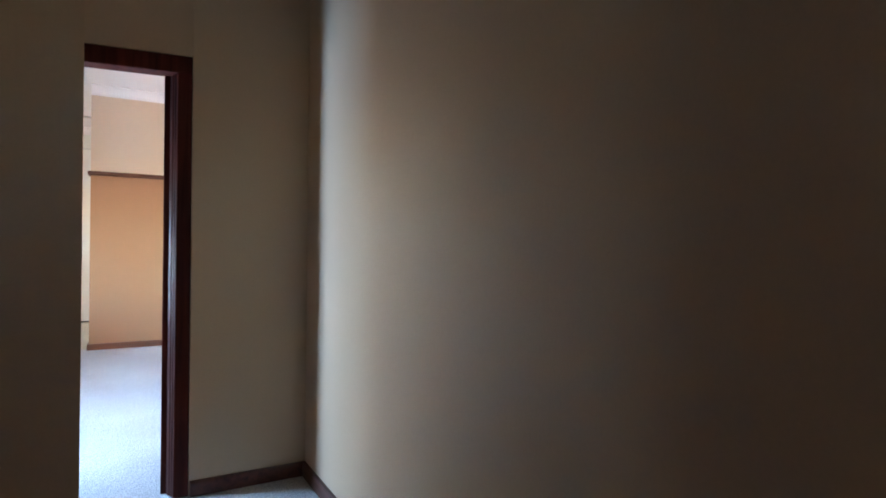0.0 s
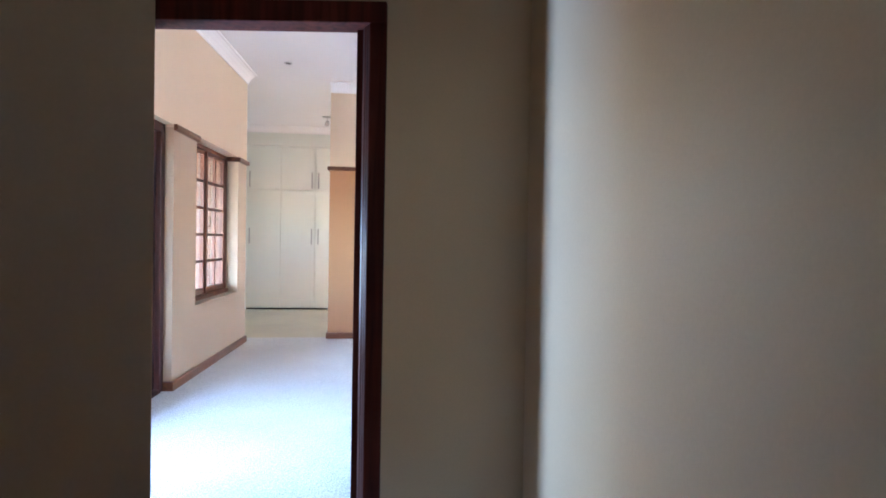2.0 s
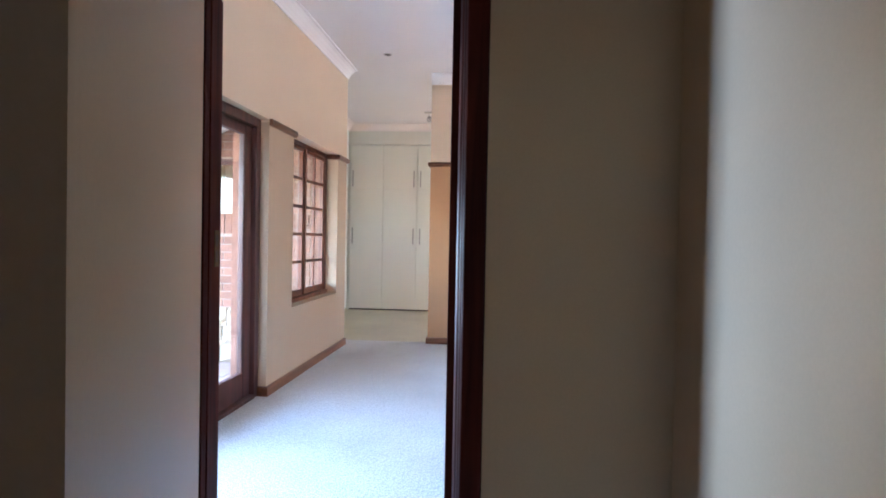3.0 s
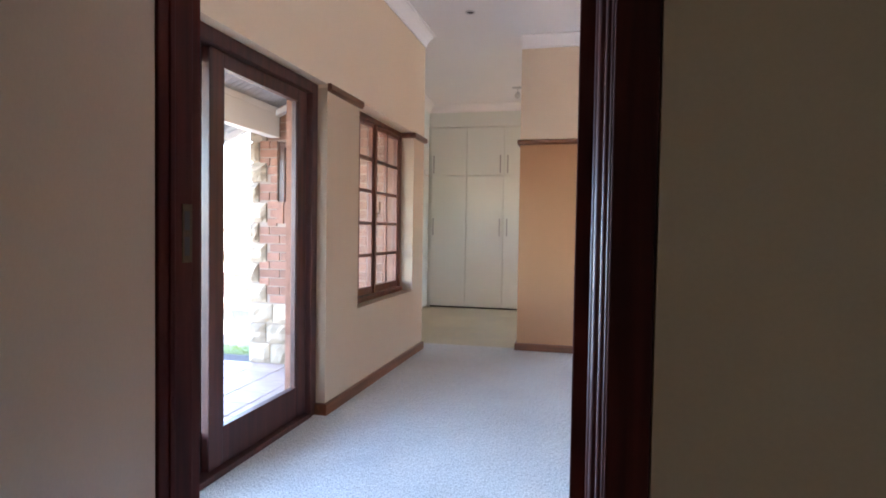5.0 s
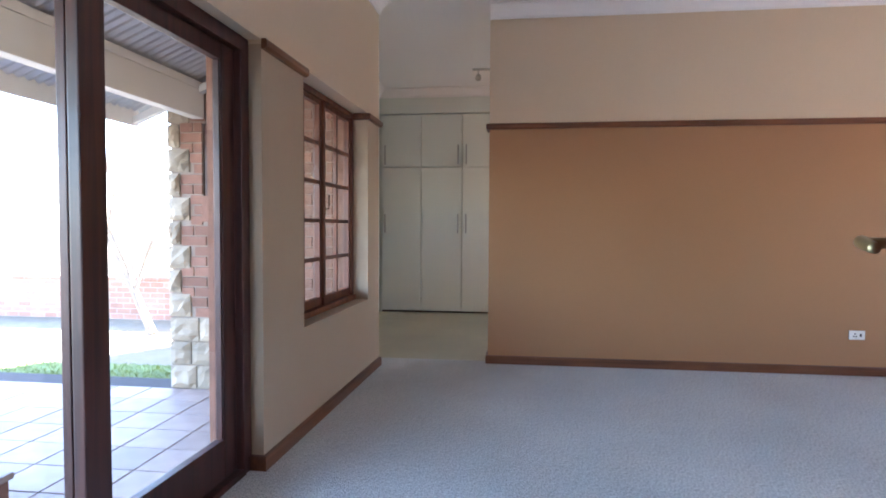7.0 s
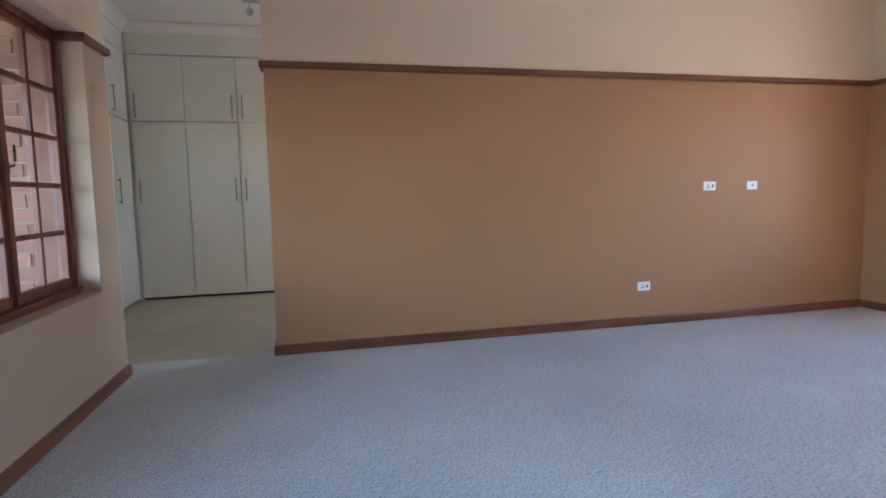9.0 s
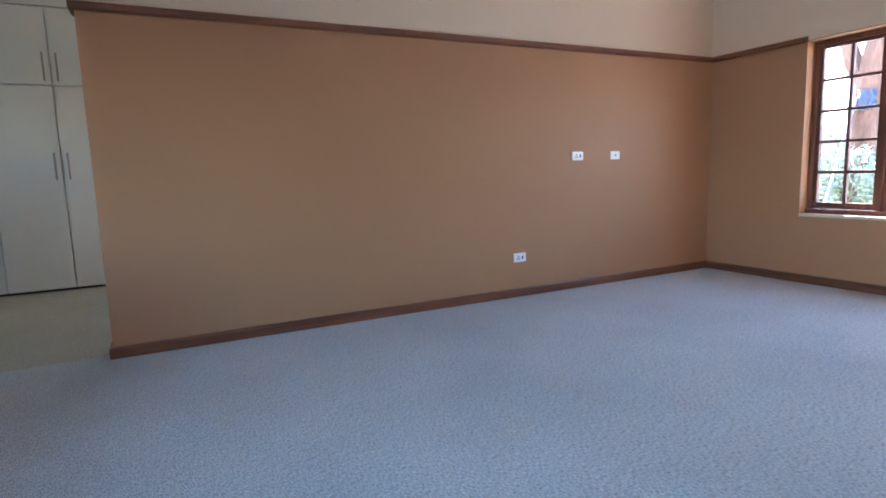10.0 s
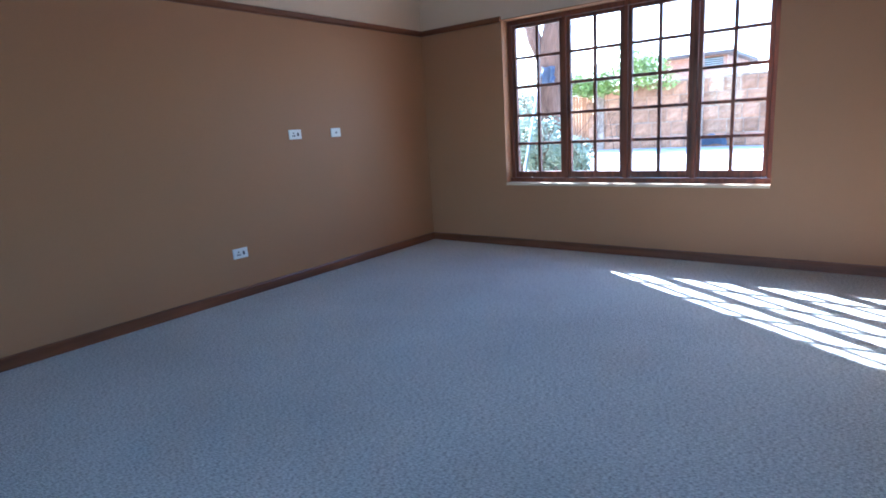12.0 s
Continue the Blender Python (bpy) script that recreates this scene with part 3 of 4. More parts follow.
# ---------------------------------------------------------------- sliding door to the patio
def sliding_door():
    root = thing("door_2", "dark timber sliding glass door to the patio, closed", "door", kind="structure")
    y0, y1, _, top = SLIDE
    bm = bmesh.new()
    box(-0.20, -0.062, y0 + 0.002, y0 + 0.06, 0.0, top - 0.002, 0.005, bm)
    box(-0.20, -0.062, y1 - 0.075, y1 - 0.002, 0.0, top - 0.002, 0.005, bm)
    box(-0.20, -0.061, y0 + 0.06, y1 - 0.06, top - 0.07, top - 0.002, 0.005, bm)
    box(-0.21, -0.058, y0 + 0.06, y1 - 0.06, -0.03, 0.03, 0.005, bm)
    part("door_frame", in_garden(bm), WOOD_V, root)
    for k, (a, b, x) in enumerate(((-0.995, -0.085, -0.115), (y0 + 0.065, -0.865, -0.168))):
        bm = bmesh.new()
        s = 0.105
        h0, h1 = 0.032, top - 0.072
        box(x - 0.021, x + 0.021, a, a + s, h0, h1, 0.005, bm)
        box(x - 0.021, x + 0.021, b - s, b, h0, h1, 0.005, bm)
        box(x - 0.020, x + 0.020, a + s, b - s, h0, 0.215, 0.004, bm)
        box(x - 0.020, x + 0.020, a + s, b - s, h1 - 0.072, h1, 0.004, bm)
        for yb in (a + s, b - s - 0.012):
            box(x - 0.016, x + 0.016, yb, yb + 0.012, 0.215, h1 - 0.072, 0.003, bm)
        leaf = part("door_leaf", in_garden(bm), WOOD_V, root)
        pane = part("pane", in_garden(box(x - 0.003, x + 0.003, a + s, b - s, 0.215, h1 - 0.072)), GLASS, leaf)
        pane.visible_shadow = False


sliding_door()
for name, ya, yb in (("brick_jamb_north", SLIDE[1] - 0.016, SLIDE[1] - 0.002), ("brick_jamb_south", SLIDE[0] + 0.002, SLIDE[0] + 0.016)):
    structure(mesh_object(name, in_garden(box(-0.272, -0.202, ya, yb, -0.18, SLIDE[3] - 0.002)), BRICK), "red brick reveal of the patio door", "reveal")


# ---------------------------------------------------------------- bedroom door and its frame
def bedroom_door():
    root = thing("door_1", "dark mahogany door frame with its door standing open", "door", kind="structure")
    bm = bmesh.new()
    y0, y1 = DOOR_Y - 0.012, IN_Y + 0.004
    top = 2.113
    ys = DOOR_Y + 0.095
    # latch side, with a small bead, and hinge side, stepped in to its stop
    box(-0.960, -0.887, DOOR_Y + 0.001, ys, 0, 2.03, 0.004, bm)
    box(-0.960, -0.916, ys, y1, 0, 2.03, 0.004, bm)
    box(-0.895, -0.883, y0 + 0.04, y0 + 0.055, 0, 2.03, 0.003, bm)
    box(-0.013, 0.052, DOOR_Y - 0.004, DOOR_Y + 0.018, 0, 2.03, 0.004, bm)
    box(-0.022, 0.052, DOOR_Y + 0.018, DOOR_Y + 0.040, 0, 2.03, 0.002, bm)
    box(-0.034, 0.052, DOOR_Y + 0.040, DOOR_Y + 0.072, 0, 2.03, 0.002, bm)
    box(-0.072, 0.052, DOOR_Y + 0.072, ys + 0.016, 0, 2.03, 0.003, bm)
    box(-0.014, 0.052, ys + 0.016, y1, 0, 2.03, 0.003, bm)
    box(-0.960, 0.052, y0 + 0.008, ys, 2.03, top, 0.006, bm)
    box(-0.960, 0.052, ys, y1, 2.045, top, 0.004, bm)
    frame_part = part("door_frame", bm, DOOR_WOOD, root)
    # reeded moulding between the jamb's face and its stop
    bm = bmesh.new()
    for x, y, r in ((-0.0145, 0.006, 0.0035), (-0.0215, 0.022, 0.0060), (-0.0315, 0.043, 0.0085), (-0.0400, 0.064, 0.0060)):
        rod([(x, DOOR_Y + y, 0.002), (x, DOOR_Y + y, 2.028)], r, 12, bm)
    part("moulding", bm, BEAD_WOOD, frame_part, "worn varnished reeded moulding", True)
    bm = box(-0.8875, -0.8855, ys - 0.032, ys - 0.004, 1.09, 1.215, 0.0008)
    plate = part("strike_plate", bm, BRONZE, frame_part, "tarnished brass strike plate")
    for z in (1.105, 1.16):
        part("keep_hole", box(-0.8858, -0.885, ys - 0.026, ys - 0.012, z, z + 0.04), PLUG_DARK, plate)
    # leaf, hinged on the room side and swung well past square
    turn = Matrix.Translation((-0.006, IN_Y + 0.006, 0)) @ Matrix.Rotation(radians(-15.2), 4, "Z")
    w, t = 0.765, 0.042
    bm = box(0, t, 0.004, w, 0.012, 2.03, 0.003)
    for z0, z1 in ((0.22, 0.92), (1.10, 1.85)):
        for a, b in ((0.11, 0.345), (0.42, 0.655)):
            box(-0.004, 0.003, a, b, z0, z1, 0.003, bm)
    bmesh.ops.transform(bm, matrix=turn, verts=bm.verts)
    leaf = part("door_leaf", bm, DOOR_WOOD, root, "dark panelled timber door leaf")
    bm = box(-0.006, 0.0, w - 0.085, w - 0.045, 1.04, 1.22, 0.002)
    bmesh.ops.transform(bm, matrix=turn, verts=bm.verts)
    part("handle_plate", bm, BRASS, leaf, "worn brass handle plate")
    bm = rod([(-0.004, w - 0.065, 1.158), (-0.04, w - 0.065, 1.158), (-0.060, w - 0.068, 1.158), (-0.068, w - 0.080, 1.158)], 0.009, 12)
    rod([(-0.066, w - 0.072, 1.159), (-0.069, w - 0.10, 1.159), (-0.068, w - 0.14, 1.156), (-0.067, w - 0.165, 1.154), (-0.0665, w - 0.176, 1.153), (-0.066, w - 0.184, 1.152)], 0.0115, 12, bm, 0.72)
    bmesh.ops.transform(bm, matrix=turn, verts=bm.verts)
    part("lever_handle", bm, BRASS, leaf, "worn brass lever handle", True)
    for z in (0.2, 1.8):
        bm = rod([(-0.004, -0.002, z), (-0.004, -0.002, z + 0.1)], 0.007, 10)
        bmesh.ops.transform(bm, matrix=turn, verts=bm.verts)
        part("hinge", bm, BRONZE, leaf)
    root.matrix_world = DOORWAY


bedroom_door()


# ---------------------------------------------------------------- wall sockets
def wall_plate(x, z, kind):
    y = BACK_Y - 0.001
    root = thing("wall_socket" if kind != "blank" else "wall_outlet", "white plastic electrical socket on the tan wall" if kind != "blank" else "small white plastic television outlet on the tan wall", "socket", (x, y, z), "sockets on the bedroom wall")
    bm = box(-0.059, 0.059, -0.011, 0.0, -0.037, 0.037, 0.004) if kind != "blank" else box(-0.052, 0.052, -0.010, 0.0, -0.036, 0.036, 0.004)
    part("cover_plate", bm, PLASTIC, root)
    if kind == "blank":
        part("aerial_jack", lathe([(0.009, 0.0), (0.009, -0.006), (0.004, -0.006)], (0.0, -0.010, 0), "y", 14), DULL_STEEL, root)
        return
    for a, b in ((-0.026, -0.010), (-0.008, -0.010), (-0.017, 0.010)):
        part("pin_hole", lathe([(0.0062, 0.0), (0.0062, -0.0015)], (a, -0.0108, b), "y", 10), PLUG_DARK, root)
    part("switch_rocker", box(0.018, 0.032, -0.015, -0.010, -0.013, 0.013, 0.002), PLUG_DARK, root)


wall_plate(2.41, 0.329, "plug")
wall_plate(3.024, 1.152, "plug")
wall_plate(3.451, 1.151, "blank")


# ---------------------------------------------------------------- ceiling fittings
def downlight(x, y):
    root = thing("ceiling_downlight", "small recessed chrome ceiling downlight", "ceiling light", (x, y, CEIL))
    part("trim_ring", lathe([(0.030, -0.001), (0.043, -0.001), (0.043, -0.006), (0.034, -0.009), (0.030, -0.006), (0.030, -0.001)], (0, 0, 0)), STEEL, root, "", True)
    part("bulb_face", lathe([(0.001, -0.0025), (0.029, -0.0025), (0.029, -0.001)], (0, 0, 0)), DARK, root)


downlight(-0.942, 6.62)


def spot_bar(x, y):
    root = thing("spotlight_bar", "chrome ceiling spotlight bar with adjustable heads", "ceiling light", (x, y, CEIL))
    part("mounting_bar", box(-0.21, 0.21, -0.025, 0.025, -0.022, -0.001, 0.004), STEEL, root)
    for dx in (-0.14, 0.14):
        part("stem", rod([(dx, 0, -0.02), (dx, 0, -0.075)], 0.006, 8), STEEL, root)
        bm = lathe([(0.012, 0.045), (0.026, 0.035), (0.032, 0.0), (0.036, -0.04), (0.030, -0.04), (0.024, -0.02)], (0, 0, 0), "y", 18)
        bmesh.ops.transform(bm, matrix=Matrix.Translation((dx, -0.01, -0.10)) @ Matrix.Rotation(radians(35), 4, "X"), verts=bm.verts)
        part("lamp_head", bm, STEEL, root, "", True)


spot_bar(-0.62, 9.2)


# ---------------------------------------------------------------- fitted cupboards
def bar_handle(x, z0, z1):
    """A flat bow handle: two feet and a bar."""
    bm = box(x - 0.008, x + 0.008, -0.036, -0.026, z0, z1, 0.002)
    for z in (z0 + 0.018, z1 - 0.018):
        box(x - 0.005, x + 0.005, -0.028, 0.0, z - 0.006, z + 0.006, 0.001, bm)
    return bm


def cupboard(x0, x1, handle, m):
    """A floor-to-bulkhead unit: tall door below, short door above, in a plane facing -y."""
    root = thing("fitted_cupboard", "white fitted cupboard with a tall door and top door", "cupboard", group="fitted cupboards")
    def put(name, bm, mat, parent, label=""):
        bmesh.ops.transform(bm, matrix=m, verts=bm.verts)
        return part(name, bm, mat, parent, label)
    put("carcass", box(x0 + 0.001, x1 - 0.001, 0.05, 0.58, 0.03, 2.74), CUPBOARD, root)
    # plinth coloured near black to hold the toe gap's shade
    put("plinth", box(x0 + 0.001, x1 - 0.001, 0.05, 0.56, 0.0, 0.03), DARK, root)
    put("filler_panel", box(x0, x1, 0.0, 0.06, 2.727, CEIL - 0.001, 0.001), CUPBOARD, root)
    g = 0.005
    hx = x0 + 0.055 if handle < 0 else x1 - 0.055
    for z0, z1, h0, h1 in ((0.028, 1.990, 1.10, 1.36), (2.002, 2.718, 2.035, 2.30)):
        d = put("cupboard_door", box(x0 + g, x1 - g, 0.0, 0.018, z0, z1, 0.002), CUPBOARD, root)
        put("handle", bar_handle(hx, h0, h1), DULL_STEEL, d, "satin steel bow handle")


structure(mesh_object("cornice_dressing", sweep([(-2.169, 7.2), (-2.169, 10.149), (1.64, 10.149)], [(o, z) for o, z in CORN]), CORNICE), "white moulded plaster cornice above the cupboards", "cornice")
structure(mesh_object("cupboard_scribe", box(-2.179, -2.145, 10.16, 10.4, 0.0, CEIL - 0.002), CUPBOARD), "white corner filler strip between the cupboards", "trim")
FRONT = Matrix.Translation((0.036, 10.15, 0))
for a, b, h in ((-2.18, -1.622, -1), (-1.622, -1.062, 1), (-1.062, -0.50, -1), (-0.50, 0.05, 1), (0.05, 0.60, -1), (0.60, 1.12, 1), (1.12, 1.60, -1)):
    cupboard(a, b, h, FRONT)
SIDE = Matrix.Translation((-2.169, 0, 0)) @ Matrix.Rotation(radians(90), 4, "Z")
for a, b, h in ((8.40, 8.98, 1), (8.98, 9.56, -1), (9.56, 10.14, -1)):
    cupboard(a, b, h, SIDE)

# ---------------------------------------------------------------- outside: ground and patio
structure(mesh_object("ground", box(-400, 400, -400, 400, GROUND_Z - 0.5, GROUND_Z), GROUND), "dry sandy garden soil with sparse grass", "ground")
structure(mesh_object("lawn", box(-16, -3.3, 7.16, 7.9, GROUND_Z, GROUND_Z + 0.03), LAWN), "green lawn beside the patio", "lawn")
structure(mesh_object("driveway", box(5.2, 40, -14, 34, GROUND_Z, YARD_Z), PAVING), "pale sunlit concrete yard", "driveway")


def grass():
    rng = random.Random(4)
    bm = bmesh.new()
    for _ in range(5000):
        x, y = rng.uniform(-7.5, -3.25), 7.2 + rng.random() ** 1.3 * 0.7
        h, a, w = rng.uniform(0.015, 0.045), rng.uniform(0, 6.28), rng.uniform(0.003, 0.006)
        d = Vector((math.cos(a), math.sin(a), 0)) * w
        p = Vector((x, y, GROUND_Z + 0.028))
        tip = p + Vector((rng.uniform(-0.03, 0.03), rng.uniform(-0.03, 0.03), h))
        bm.faces.new([bm.verts.new(p - d), bm.verts.new(p + d), bm.verts.new(tip)])
    return tagged(mesh_object("grass", bm, LEAF), "short green grass blades along the patio", "grass", "", "stuff")


grass()


def patio():
    slab = structure(mesh_object("pavement", box(-6.095, -1.75, 2.0, 7.15, GROUND_Z - 0.1, PATIO_Z - 0.006), GROUT), "terracotta tiled patio floor with pale joints", "patio floor")
    p = 0.305
    me = None
    for i in range(14):
        for j in range(15):
            x, y = -1.98 - i * p, 2.75 + j * p
            if y > 7.0 or (me and (i > 13)):
                continue
            if me is None:
                ob = part("tile", box(-0.147, 0.147, -0.147, 0.147, -0.012, 0.0, 0.003), TILE, slab)
                me = ob.data
            else:
                ob = new("tile", me)
                ob.parent = slab
            ob.location = (x, y, PATIO_Z + random.uniform(-0.0012, 0.0012))


def split_stone(w, h, seed, proud=0.045):
    """A quarry-faced block: flat back, margin and an uneven raised face. Front towards -y."""
    rng = random.Random(seed)
    bm = bmesh.new()
    n = 4
    grid = [[None] * (n + 1) for _ in range(n + 1)]
    for i in range(n + 1):
        for j in range(n + 1):
            edge = i in (0, n) or j in (0, n)
            d = 0.006 if edge else proud * rng.uniform(0.45, 1.0)
            jx, jz = (0, 0) if edge else (rng.uniform(-0.012, 0.012), rng.uniform(-0.012, 0.012))
            grid[i][j] = bm.verts.new((-w / 2 + w * i / n + jx, -d, -h / 2 + h * j / n + jz))
    for i in range(n):
        for j in range(n):
            bm.faces.new((grid[i][j], grid[i + 1][j], grid[i + 1][j + 1], grid[i][j + 1]))
    rim = [grid[i][0] for i in range(n)] + [grid[n][j] for j in range(n)] + [grid[i][n] for i in range(n, 0, -1)] + [grid[0][j] for j in range(n, 0, -1)]
    back = [bm.verts.new((v.co.x, 0.09, v.co.z)) for v in rim]
    for a in range(len(rim)):
        b = (a + 1) % len(rim)
        bm.faces.new((rim[a], back[a], back[b], rim[b]))
    bm.faces.new(back)
    return bm


WIN3 = (-2.89, -2.27, 1.35, 2.02)


def wing_wall():
    """The dressing room's outer wall on the patio: mortar core, face bricks, split stone plinth and quoins."""
    wall = structure(mesh_object("wall_wing", cells((WING_X + 0.02, -1.77), (GROUND_Z, CEIL), [WIN3], WING_Y + 0.012, WING_Y + 0.105, "x"), MORTAR), "red face brick wall with split sandstone corner and plinth", "brick wall")
    core = structure(mesh_object("wall_wing_west", box(WING_X + 0.02, WING_X + 0.108, WING_Y + 0.106, 10.9, GROUND_Z, CEIL), FAR_BRICK), "red face brick outer wall", "brick wall")
    bw, bh, pitch = 0.214, 0.073, 0.085
    full = None
    z, row = 0.425, 0
    while z < 2.72:
        left = WING_X + (0.195 if int((z + 0.04 - 0.42) / 0.2) % 2 == 0 else 0.11)
        cut = z + bh > WIN3[2] - 0.10 and z < WIN3[3] + 0.01
        for a, b in ((left, WIN3[0] - 0.004), (WIN3[1] + 0.004, -1.79)) if cut else ((left, -1.79),):
            x = WING_X - (0.113 if row % 2 else 0.0)
            while x < b:
                c, d = max(x, a), min(x + bw, b)
                if d - c > 0.03:
                    if full is None:
                        ob = part("brick", box(-bw / 2, bw / 2, 0, 0.1, 0, bh, 0.004), BRICK, wall)
                        full = ob.data
                    else:
                        ob = new("brick", full)
                        ob.parent = wall
                    ob.location, ob.scale = ((c + d) / 2, WING_Y + random.uniform(-0.002, 0.002), z), ((d - c) / bw, 1, 1)
                x += bw + 0.012
        z += pitch
        row += 1
    # soldier sill under the window
    for i in range(7):
        ob = new("brick", full)
        ob.parent = wall
        ob.location, ob.rotation_euler = (WIN3[0] + 0.035 + i * 0.085, WING_Y - 0.01, WIN3[2] - 0.135), (0, radians(90), 0)
        ob.location.z += 0.107
        ob.location.x -= 0.036
    for r in range(3):
        x = WING_X
        k = 0
        while x < -1.80:
            w = (0.235, 0.19, 0.26)[(r + k) % 3]
            w = min(w, -1.78 - x)
            if w < 0.06:
                break
            ob = part("stone", split_stone(w - 0.012, 0.188, r * 40 + k), STONE, wall)
            ob.location = (x + w / 2, WING_Y + 0.0, PATIO_Z + 0.1 + r * 0.2)
            x += w
            k += 1
    for i in range(11):
        z = 0.42 + 0.1 + i * 0.2
        w = 0.185 if i % 2 == 0 else 0.10
        ob = part("quoin_stone", split_stone(w, 0.185, 300 + i, 0.05), STONE, wall)
        ob.location = (WING_X + w / 2, WING_Y + 0.0, z)
        ob = part("quoin_stone", split_stone(0.1 if i % 2 == 0 else 0.2, 0.185, 400 + i, 0.05), STONE, core)
        ob.rotation_euler = (0, 0, radians(-90))
        ob.location = (WING_X + 0.0, WING_Y + 0.105 + (0.05 if i % 2 == 0 else 0.1), z)
    win = thing("window_3", "small dark timber window in the brick wall", "window", kind="structure")
    x0, x1, z0, z1 = WIN3
    bm = bmesh.new()
    y = WING_Y + 0.05
    box(x0 + 0.002, x0 + 0.06, y - 0.02, y + 0.05, z0 + 0.002, z1 - 0.002, 0.004, bm)
    box(x1 - 0.06, x1 - 0.002, y - 0.02, y + 0.05, z0 + 0.002, z1 - 0.002, 0.004, bm)
    box(x0 + 0.06, x1 - 0.06, y - 0.02, y + 0.05, z0 + 0.002, z0 + 0.06, 0.004, bm)
    box(x0 + 0.06, x1 - 0.06, y - 0.02, y + 0.05, z1 - 0.06, z1 - 0.002, 0.004, bm)
    part("window_frame", bm, WOOD_V, win)
    part("pane", box(x0 + 0.06, x1 - 0.06, y + 0.012, y + 0.016, z0 + 0.06, z1 - 0.06), GLASS, win).visible_shadow = False


def patio_roof():
    root = thing("patio_roof", "lean-to patio roof of corrugated steel on white beams", "roof", (0, 0, 0))
    slope = 0.41
    zr = lambda x: 2.345 + slope * (x + 2.87)
    y0, y1 = 1.6, 6.86
    n = 7
    for k in range(n):
        a, b = y0 + (y1 - y0) * k / n, y0 + (y1 - y0) * (k + 1) / n + 0.02
        bm = bmesh.new()
        m = 64
        rows = []
        for x in (-1.83, -2.35, -2.87, -3.46):
            rows.append([(x, a + (b - a) * i / m, zr(x) + 0.011 + 0.010 * math.cos(2 * math.pi * (a + (b - a) * i / m) / 0.076) + 0.0015 * k) for i in range(m + 1)])
        top = [[bm.verts.new(p) for p in r] for r in rows]
        low = [[bm.verts.new((p[0], p[1], p[2] - 0.001)) for p in r] for r in rows]
        for s, flip in ((top, False), (low, True)):
            for u, v in zip(s, s[1:]):
                for i in range(m):
                    bm.faces.new((u[i], u[i + 1], v[i + 1], v[i]))
        part("roof_sheet", bm, ZINC, root, "galvanised corrugated steel sheet", True)
    part("beam", box(-2.95, -2.85, y0, 6.84, 2.05, 2.275, 0.006), WHITE_WOOD, root, "white painted timber beam")
    for x in (-2.32, -2.885):
        part("purlin", box(x - 0.035, x + 0.035, y0, 6.83, zr(x) - 0.062, zr(x) - 0.002, 0.004), WHITE_WOOD, root)
    part("fascia", box(-3.48, -3.45, y0, 6.86, zr(-3.46) - 0.10, zr(-3.46) + 0.034, 0.003), WHITE_WOOD, root, "white painted fascia board")
    for y in (2.2, 4.4, 6.80):
        a, b = Vector((-1.84, y, zr(-1.84) - 0.12)), Vector((-3.44, y, zr(-3.44) - 0.12 + 0.02))
        bm = bmesh.new()
        q = []
        for p in (a, b):
            q.append([bm.verts.new(p + Vector((0, dy, dz))) for dy, dz in ((-0.03, 0), (0.03, 0), (0.03, 0.06), (-0.03, 0.06))])
        for i in range(4):
            bm.faces.new((q[0][i], q[0][(i + 1) % 4], q[1][(i + 1) % 4], q[1][i]))
        bm.faces.new(q[0][::-1])
        bm.faces.new(q[1])
        part("rafter", bm, WHITE_WOOD, root)
    post = part("post", box(-2.96, -2.84, 1.7, 1.82, PATIO_Z, 2.05, 0.006), WHITE_WOOD, root)
    # the roof runs square to the garden wall, a little askew to the wing
    pivot = Matrix.Translation((-2.9, 6.84, 0))
    root.matrix_world = pivot @ Matrix.Rotation(radians(-1.9), 4, "Z") @ pivot.inverted()


def plinth_block():
    root = thing("brick_planter_step", "low brick step with a tiled top on the patio", "step", (-2.985, 4.715, PATIO_Z))
    part("block", box(-0.22, 0.22, -0.18, 0.18, 0, 0.13, 0.01), BRICK, root)
    part("top_slab", box(-0.235, 0.235, -0.195, 0.195, 0.131, 0.165, 0.008), TILE, root)


patio_roof()
plinth_block()


# ---------------------------------------------------------------- gardens
def limb(bm, p, d, length, r, depth, rng, bend=0.25):
    pts = [p]
    for _ in range(5):
        d = (d + Vector((rng.uniform(-1, 1), rng.uniform(-1, 1), rng.uniform(-0.5, 0.8))) * bend).normalized()
        pts.append(pts[-1] + d * length / 5)
    rod(pts, r, 8 if r > 0.05 else 5, bm, 0.55)
    if depth:
        for _ in range(3):
            k = rng.randint(2, 5)
            nd = (d + Vector((rng.uniform(-1, 1), rng.uniform(-1, 1), rng.uniform(-0.2, 0.8)))).normalized()
            limb(bm, pts[k], nd, length * rng.uniform(0.45, 0.7), r * 0.5, depth - 1, rng, bend)


def leaves(bm, centre, radii, count, size, rng):
    c = Vector(centre)
    for _ in range(count):
        while True:
            v = Vector((rng.uniform(-1, 1), rng.uniform(-1, 1), rng.uniform(-1, 1)))
            if 0.15 < v.length < 1 and noise.noise(v * 2.3 + c) > -0.25:
                break
        p = c + Vector((v.x * radii[0], v.y * radii[1], v.z * radii[2]))
        a = Vector((rng.uniform(-1, 1), rng.uniform(-1, 1), rng.uniform(-0.6, 0.6))).normalized()
        b = a.orthogonal().normalized()
        s = size * rng.uniform(0.6, 1.4)
        bm.faces.new([bm.verts.new(p - a * s), bm.verts.new(p + b * s * 0.4), bm.verts.new(p + a * s), bm.verts.new(p - b * s * 0.4)])


